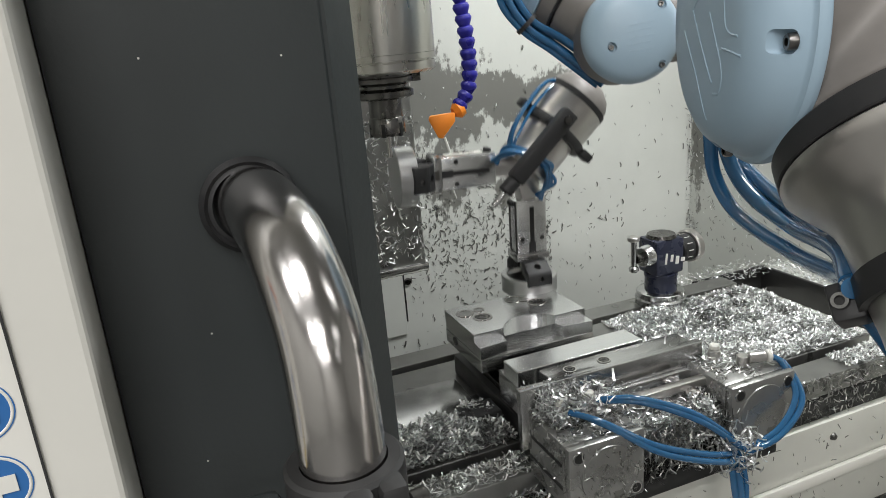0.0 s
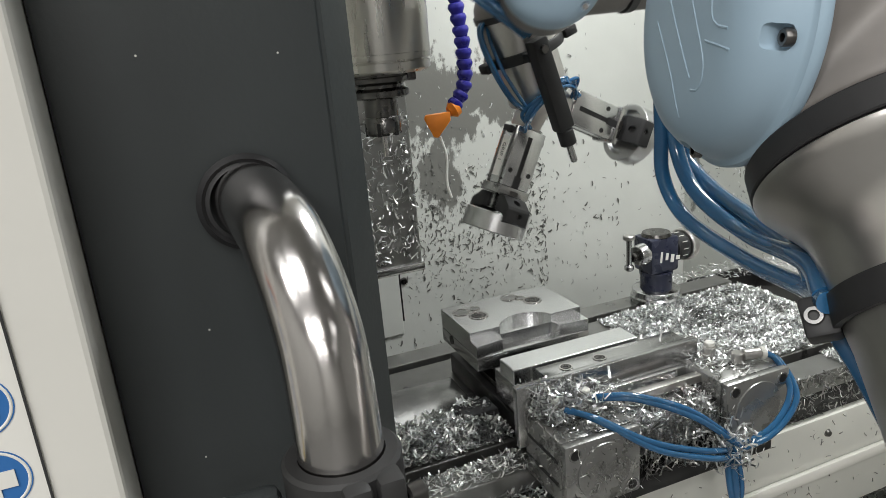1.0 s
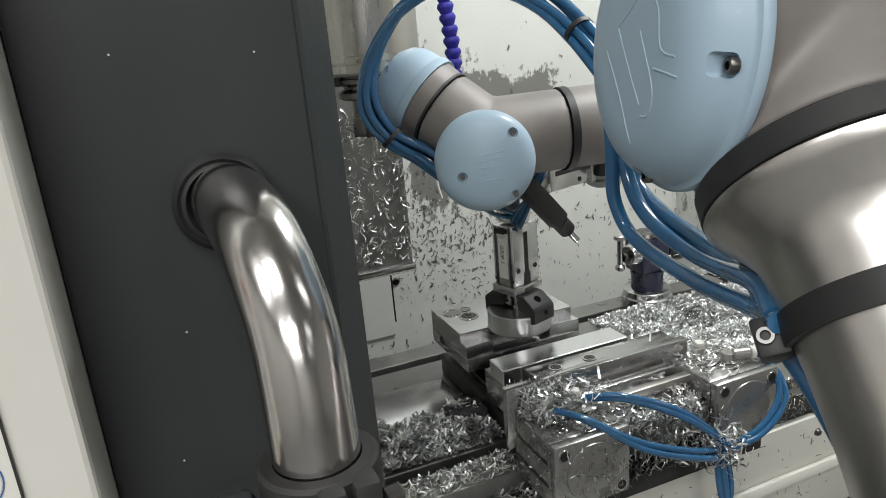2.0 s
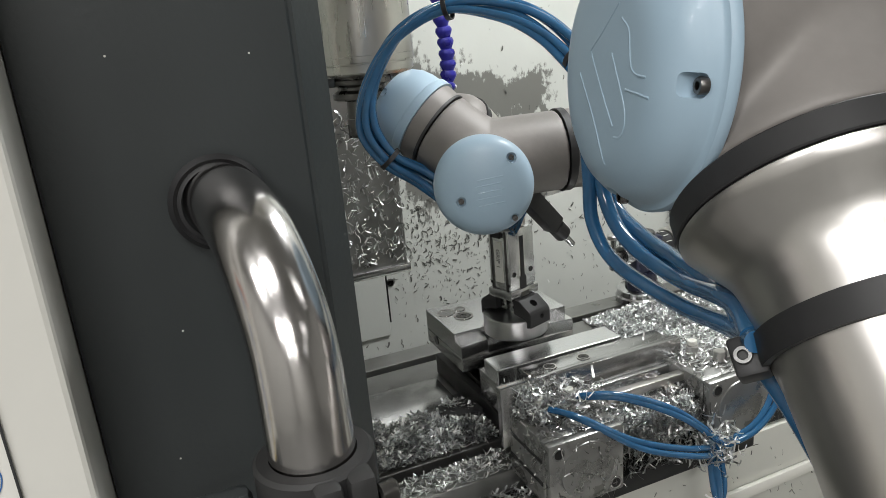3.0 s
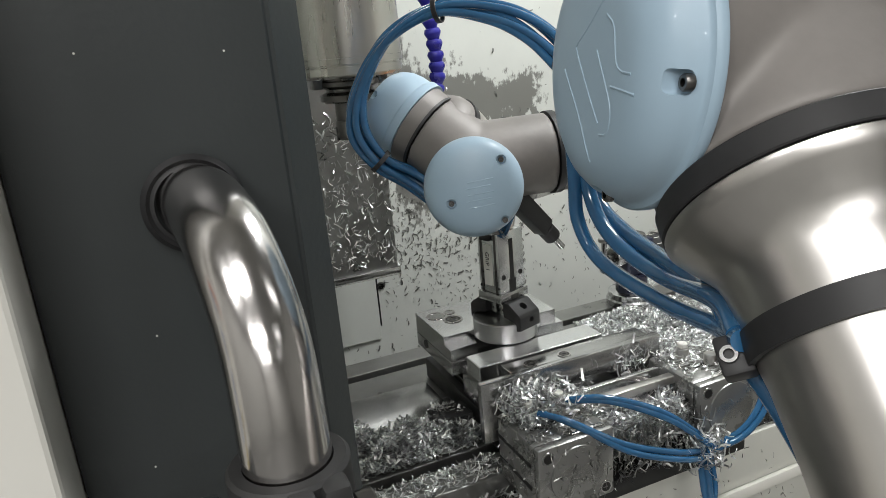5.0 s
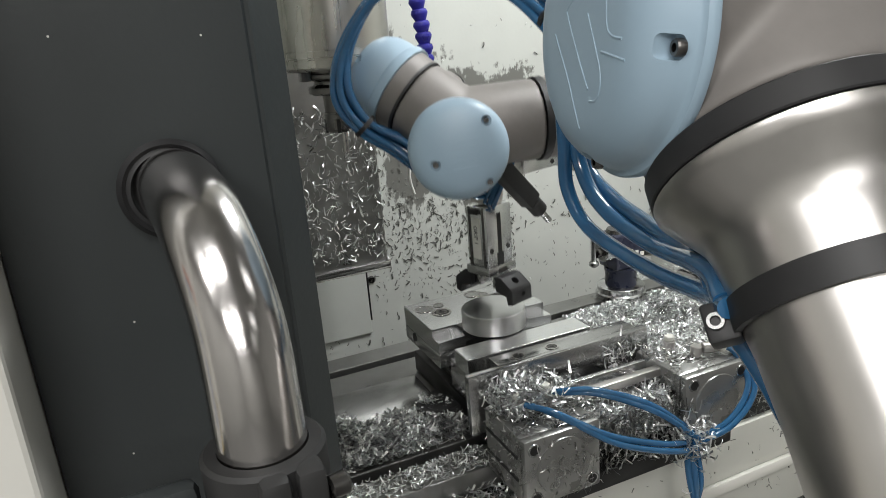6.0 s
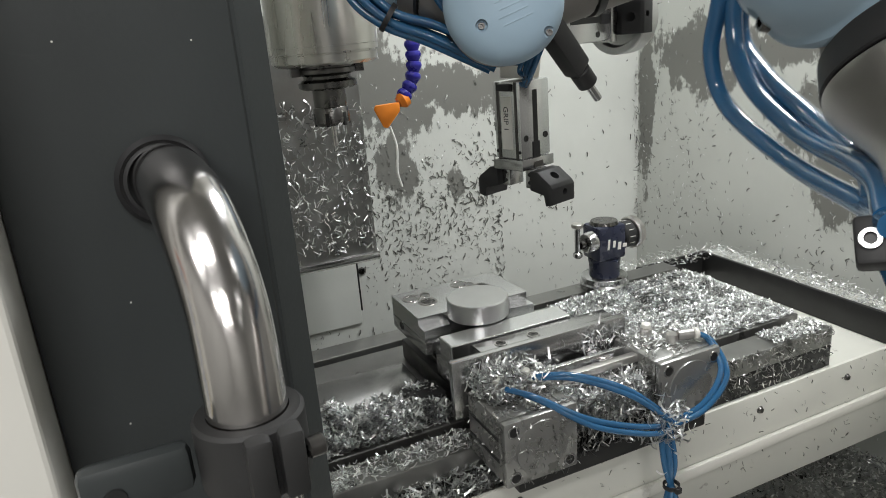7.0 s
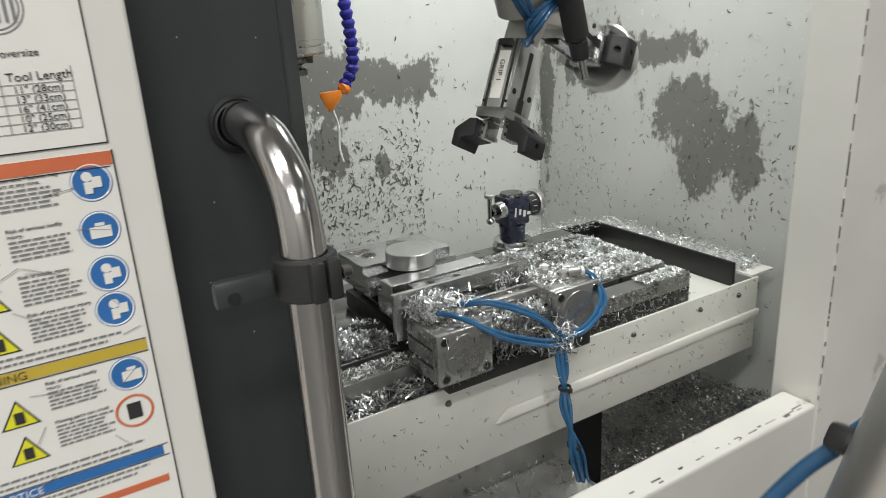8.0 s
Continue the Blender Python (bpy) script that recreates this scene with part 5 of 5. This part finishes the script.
def tool_head():
    """The tool: local z up along the flange, two grippers at right angles to one another."""
    t = new("tool_head")
    t.parent = ROBOT
    r = 0.0385
    part("flange", lathe([(0, -0.006), (r * 0.8, -0.006), (r * 0.86, -0.004), (r * 0.86, 0.043), (0, 0.043)], seg=48), M_ALU, t, "satin aluminium tool flange")
    k = part("collar", lathe([(0, 0.0432), (r * 1.08, 0.0432), (r * 1.1, 0.045), (r * 1.1, 0.052), (r * 1.08, 0.0535), (0, 0.0535)], seg=48), M_BLACK, t, "black clamp collar")
    part("collar_lug", box(-0.054, -0.04, -0.008, 0.008, 0.0435, 0.0535, 0.002), M_BLACK, k)
    part("collar_lug", box(0.034, 0.05, -0.03, -0.014, 0.0435, 0.0535, 0.002), M_BLACK, k)
    part("wrist_ring", lathe([(0, 0.0537), (r, 0.0537), (r, 0.088), (0, 0.088)], seg=48), M_ALU, t, "polished aluminium wrist ring")
    part("seal_ring", lathe([(0, 0.0882), (r * 1.01, 0.0882), (r * 1.01, 0.0945), (0, 0.0945)], seg=48), M_BLACK, t)
    part("wrist_housing", lathe([(0, 0.0947), (r * 0.97, 0.0947), (r * 0.93, 0.102), (r * 0.8, 0.110), (r * 0.55, 0.117), (0, 0.119)], seg=48), M_GREY, t, "warm grey joint housing")
    part("angle_bracket", prism([(-0.022, -0.0062), (0.022, -0.0062), (0.037, -0.0195), (0.0225, -0.0365), (0.0, -0.022), (-0.0225, -0.0365), (-0.037, -0.0195)], -0.012, 0.012, bevel=0.001), M_ALU, t, "aluminium angle bracket")
    a = Matrix.Rotation(radians(45), 4, "Y")
    b = Matrix.Rotation(radians(-45), 4, "Y")
    j1 = gripper(t, a @ Matrix.Rotation(radians(-90), 4, "Z") @ Matrix.Translation((0, 0, -0.03)), "GRIP 1")
    j2 = gripper(t, b @ Matrix.Rotation(radians(-90), 4, "Z") @ Matrix.Translation((0, 0, -0.03)), "")
    px, py = -0.0195, -0.054
    p = part("probe_body", box(px - 0.0095, px + 0.0095, py - 0.008, py + 0.008, -0.03, 0.066, 0.003), M_BLACK, t, "black air probe holder")
    part("probe_nose", rod((px, py, -0.0302), (px, py, -0.047), 0.0085, chamfer=0.001), M_BLACK, p)
    part("probe_tip", rod((px, py, -0.0472), (px, py, -0.067), 0.0035, chamfer=0.001), M_STEEL, p, "steel probe tip")
    part("probe_screw", lathe([(0, 0.003), (0.004, 0.003), (0.0045, 0)], aim((px, py - 0.008, 0.055), (0, -1, 0)), 16), M_TOOL, p)
    part("probe_strut", box(px - 0.0065, px + 0.0065, py + 0.0082, -0.03, 0.044, 0.053, 0.001), M_BLACK, p)
    rng = random.Random(8)
    for i in range(7):
        a, b = rng.uniform(-0.004, 0.004), rng.uniform(-0.005, 0.005)
        part("air_hose", sweep([(-0.036 + a, -0.012 + b, -0.026), (-0.037 + b, -0.026 + a, -0.008 + a), (-0.02 + a, -0.036 + b, 0.004 + a), (0.004 + b, -0.038 + a, 0.008 + b), (0.026 + a, -0.03 + b, -0.002 + a), (0.034 + b, -0.014 + a, -0.022)], 0.002, 8), M_HOSE, t, "thin blue air hose")
        if i < 4:
            part("air_hose", sweep([(-0.03, -0.02 + b, -0.01), (-0.043 + a, -0.022 + b, 0.014), (-0.046 + a, -0.012 + b, 0.05), (-0.041 + a, -0.004 + b, 0.085), (-0.02, b, 0.099)], 0.002, 8), M_HOSE, t, "thin blue air hose")
    return t, j1, j2


ELBOW_LINK = elbow()
WRIST_LINK = wrist()
TOOL_HEAD, JAWS_1, JAWS_2 = tool_head()
DISC_RAW = workpiece("workpiece", "bright turned aluminium disc carried to the vise", (0.463, 0.80, TOP + 0.0845))
DISC_DONE = workpiece("workpiece", "bright machined aluminium disc held in the gripper", (0.6, 0.9, 1.2), dished=True)


# ---------------------------------------------------------------- what moves
ELBOW = [
    (0, (0.413, 0.400, 1.395), (-0.248, -0.609, -0.753), (-0.885, 0.45, 0.1)),
    (0.5, (0.410, 0.396, 1.395), (-0.242, -0.595, -0.766), (-0.92, 0.385, 0.09)),
    (1, (0.395, 0.392, 1.393), (-0.232, -0.596, -0.769), (-0.960, 0.269, 0.081)),
    (1.5, (0.392, 0.403, 1.389), (-0.213, -0.610, -0.763), (-0.969, 0.231, 0.086)),
    (2.8, (0.379, 0.406, 1.374), (-0.202, -0.658, -0.725), (-0.976, 0.196, 0.093)),
    (3.5, (0.378, 0.405, 1.376), (-0.201, -0.660, -0.724), (-0.976, 0.196, 0.093)),
    (4.2, (0.380, 0.408, 1.374), (-0.200, -0.664, -0.720), (-0.976, 0.196, 0.091)),
    (5.5, (0.380, 0.408, 1.377), (-0.191, -0.646, -0.739), (-0.979, 0.181, 0.094)),
    (6, (0.383, 0.405, 1.384), (-0.183, -0.629, -0.756), (-0.980, 0.182, 0.086)),
    (6.5, (0.394, 0.399, 1.400), (-0.188, -0.574, -0.797), (-0.976, 0.197, 0.089)),
    (6.7, (0.411, 0.377, 1.405), (-0.215, -0.537, -0.815), (-0.964, 0.252, 0.088)),
    (6.8, (0.419, 0.355, 1.414), (-0.243, -0.501, -0.831), (-0.952, 0.286, 0.106)),
    (6.9, (0.415, 0.324, 1.424), (-0.276, -0.456, -0.846), (-0.939, 0.316, 0.135)),
    (7, (0.408, 0.301, 1.430), (-0.306, -0.412, -0.858), (-0.925, 0.343, 0.165)),
    (7.2, (0.412, 0.276, 1.433), (-0.344, -0.351, -0.871), (-0.902, 0.381, 0.203)),
    (7.4, (0.414, 0.260, 1.438), (-0.339, -0.321, -0.884), (-0.899, 0.388, 0.204)),
    (7.5, (0.411, 0.250, 1.440), (-0.331, -0.313, -0.890), (-0.900, 0.388, 0.198)),
    (7.6, (0.409, 0.235, 1.443), (-0.334, -0.306, -0.891), (-0.894, 0.402, 0.197)),
    (7.8, (0.410, 0.192, 1.450), (-0.367, -0.260, -0.893), (-0.857, 0.468, 0.216)),
    (8, (0.450, 0.102, 1.426), (-0.484, 0.025, -0.875), (-0.732, 0.536, 0.420)),
]
WRIST = [
    (0, (0.501, 0.684, 1.383)),
    (0.2, (0.487, 0.682, 1.410)),
    (0.4, (0.486, 0.681, 1.429)),
    (0.6, (0.481, 0.672, 1.430)),
    (0.8, (0.470, 0.666, 1.438)),
    (0.9, (0.450, 0.668, 1.440)),
    (1, (0.429, 0.675, 1.431)),
    (1.1, (0.410, 0.681, 1.412)),
    (1.2, (0.397, 0.678, 1.386)),
    (1.5, (0.385, 0.679, 1.360)),
    (1.7, (0.378, 0.679, 1.326)),
    (2.2, (0.375, 0.677, 1.289)),
    (2.8, (0.375, 0.673, 1.277)),
    (3.5, (0.377, 0.672, 1.280)),
    (4.2, (0.378, 0.674, 1.276)),
    (5.5, (0.380, 0.678, 1.276)),
    (5.8, (0.379, 0.677, 1.277)),
    (6, (0.379, 0.676, 1.300)),
    (6.2, (0.378, 0.676, 1.349)),
    (6.35, (0.376, 0.666, 1.370)),
    (6.5, (0.377, 0.659, 1.367)),
    (6.7, (0.376, 0.623, 1.392)),
    (7, (0.389, 0.580, 1.402)),
    (7.5, (0.382, 0.538, 1.436)),
    (8, (0.363, 0.457, 1.481)),
]
TOOL = [
    (0, (0.489, 0.915, 1.244), 46, -6),
    (0.2, (0.495, 0.923, 1.289), 46, -6),
    (0.4, (0.497, 0.917, 1.291), 45, -6),
    (0.5, (0.505, 0.913, 1.293), 37, -4),
    (0.6, (0.513, 0.908, 1.296), 28, -2),
    (0.7, (0.513, 0.893, 1.301), 16, 0),
    (0.8, (0.514, 0.878, 1.303), 5, 2),
    (0.9, (0.509, 0.868, 1.302), -7, 5),
    (1, (0.501, 0.855, 1.300), -19, 7),
    (1.1, (0.496, 0.842, 1.299), -30, 10),
    (1.2, (0.484, 0.832, 1.297), -41, 13),
    (1.3, (0.477, 0.824, 1.294), -45, 15),
    (1.5, (0.471, 0.813, 1.290), -45, 18),
    (1.7, (0.466, 0.813, 1.251), -45, 18),
    (2.2, (0.464, 0.803, 1.211), -45, 18),
    (2.8, (0.464, 0.803, 1.211), -45, 18),
    (3.5, (0.464, 0.803, 1.211), -45, 18),
    (4.2, (0.464, 0.803, 1.211), -45, 18),
    (5.5, (0.464, 0.803, 1.211), -45, 18),
    (5.8, (0.464, 0.803, 1.211), -45, 18),
    (6, (0.473, 0.818, 1.226), -45, 18),
    (6.2, (0.472, 0.811, 1.276), -45, 18),
    (6.35, (0.470, 0.803, 1.299), -45, 18),
    (6.5, (0.470, 0.791, 1.301), -45, 18),
    (6.7, (0.464, 0.743, 1.326), -45, 18),
    (7, (0.457, 0.678, 1.355), -45, 18),
    (7.5, (0.466, 0.652, 1.364), -45, 18),
    (7.8, (0.464, 0.597, 1.379), -38, 18),
    (8, (0.460, 0.541, 1.381), -20, 16),
]


def tool_pose(row):
    t, p, ry, rz = row
    return Matrix.Translation(p) @ pose(0, 0, 0, 0, ry, rz) @ Matrix.Translation((0.0212, 0, 0.0212))


def motions():
    inv = Matrix.Translation(-BASE)
    rows = []
    for t, p, a, n in ELBOW:
        a, n = Vector(a).normalized(), Vector(n)
        n = (n - a * n.dot(a)).normalized()
        m = Matrix((n, a.cross(n), a)).transposed().to_4x4()
        rows.append((t, inv @ Matrix.Translation(p) @ m))
    walk(ELBOW_LINK, rows)
    walk(WRIST_LINK, [(t, inv @ Matrix.Translation(p) @ pose(0, 0, 0, 0, float(np.interp(t, [6.5, 7.0, 8.0], [0, -13, -18])), -21)) for t, p in WRIST])
    walk(TOOL_HEAD, [(r[0], inv @ tool_pose(r)) for r in TOOL])
    # gripper 1 lets go of the disc once the vise has closed
    for j, d in JAWS_1:
        walk(j, [(0, Matrix.Identity(4)), (5.7, Matrix.Identity(4)), (5.95, Matrix.Translation(d * 0.006)), (8, Matrix.Translation(d * 0.006))])
    for j, d in JAWS_2:
        walk(j, [(0, Matrix.Identity(4)), (8, Matrix.Identity(4))])
    # the raw disc rides in gripper 1 until it lies in the vise
    grip1 = Matrix.Rotation(radians(45), 4, "Y") @ Matrix.Translation((0, 0, -0.157))
    grip2 = Matrix.Rotation(radians(-45), 4, "Y") @ Matrix.Translation((0, 0, -0.157))
    rows = []
    for r in TOOL:
        if r[0] < 3:
            rows.append((r[0], tool_pose(r) @ grip1))
    rows.append((3.5, rows[-1][1]))
    rows.append((8.0, rows[-1][1]))
    walk(DISC_RAW, rows)
    walk(DISC_DONE, [(r[0], tool_pose(r) @ grip2) for r in TOOL])
    # the vise closes on the disc
    walk(MOVING_JAW, [(t, Matrix.Translation((0, y, 0))) for t, y in ((0, -0.016), (3.6, -0.016), (3.9, -0.009), (4.4, 0.0), (8, 0.0))])


motions()
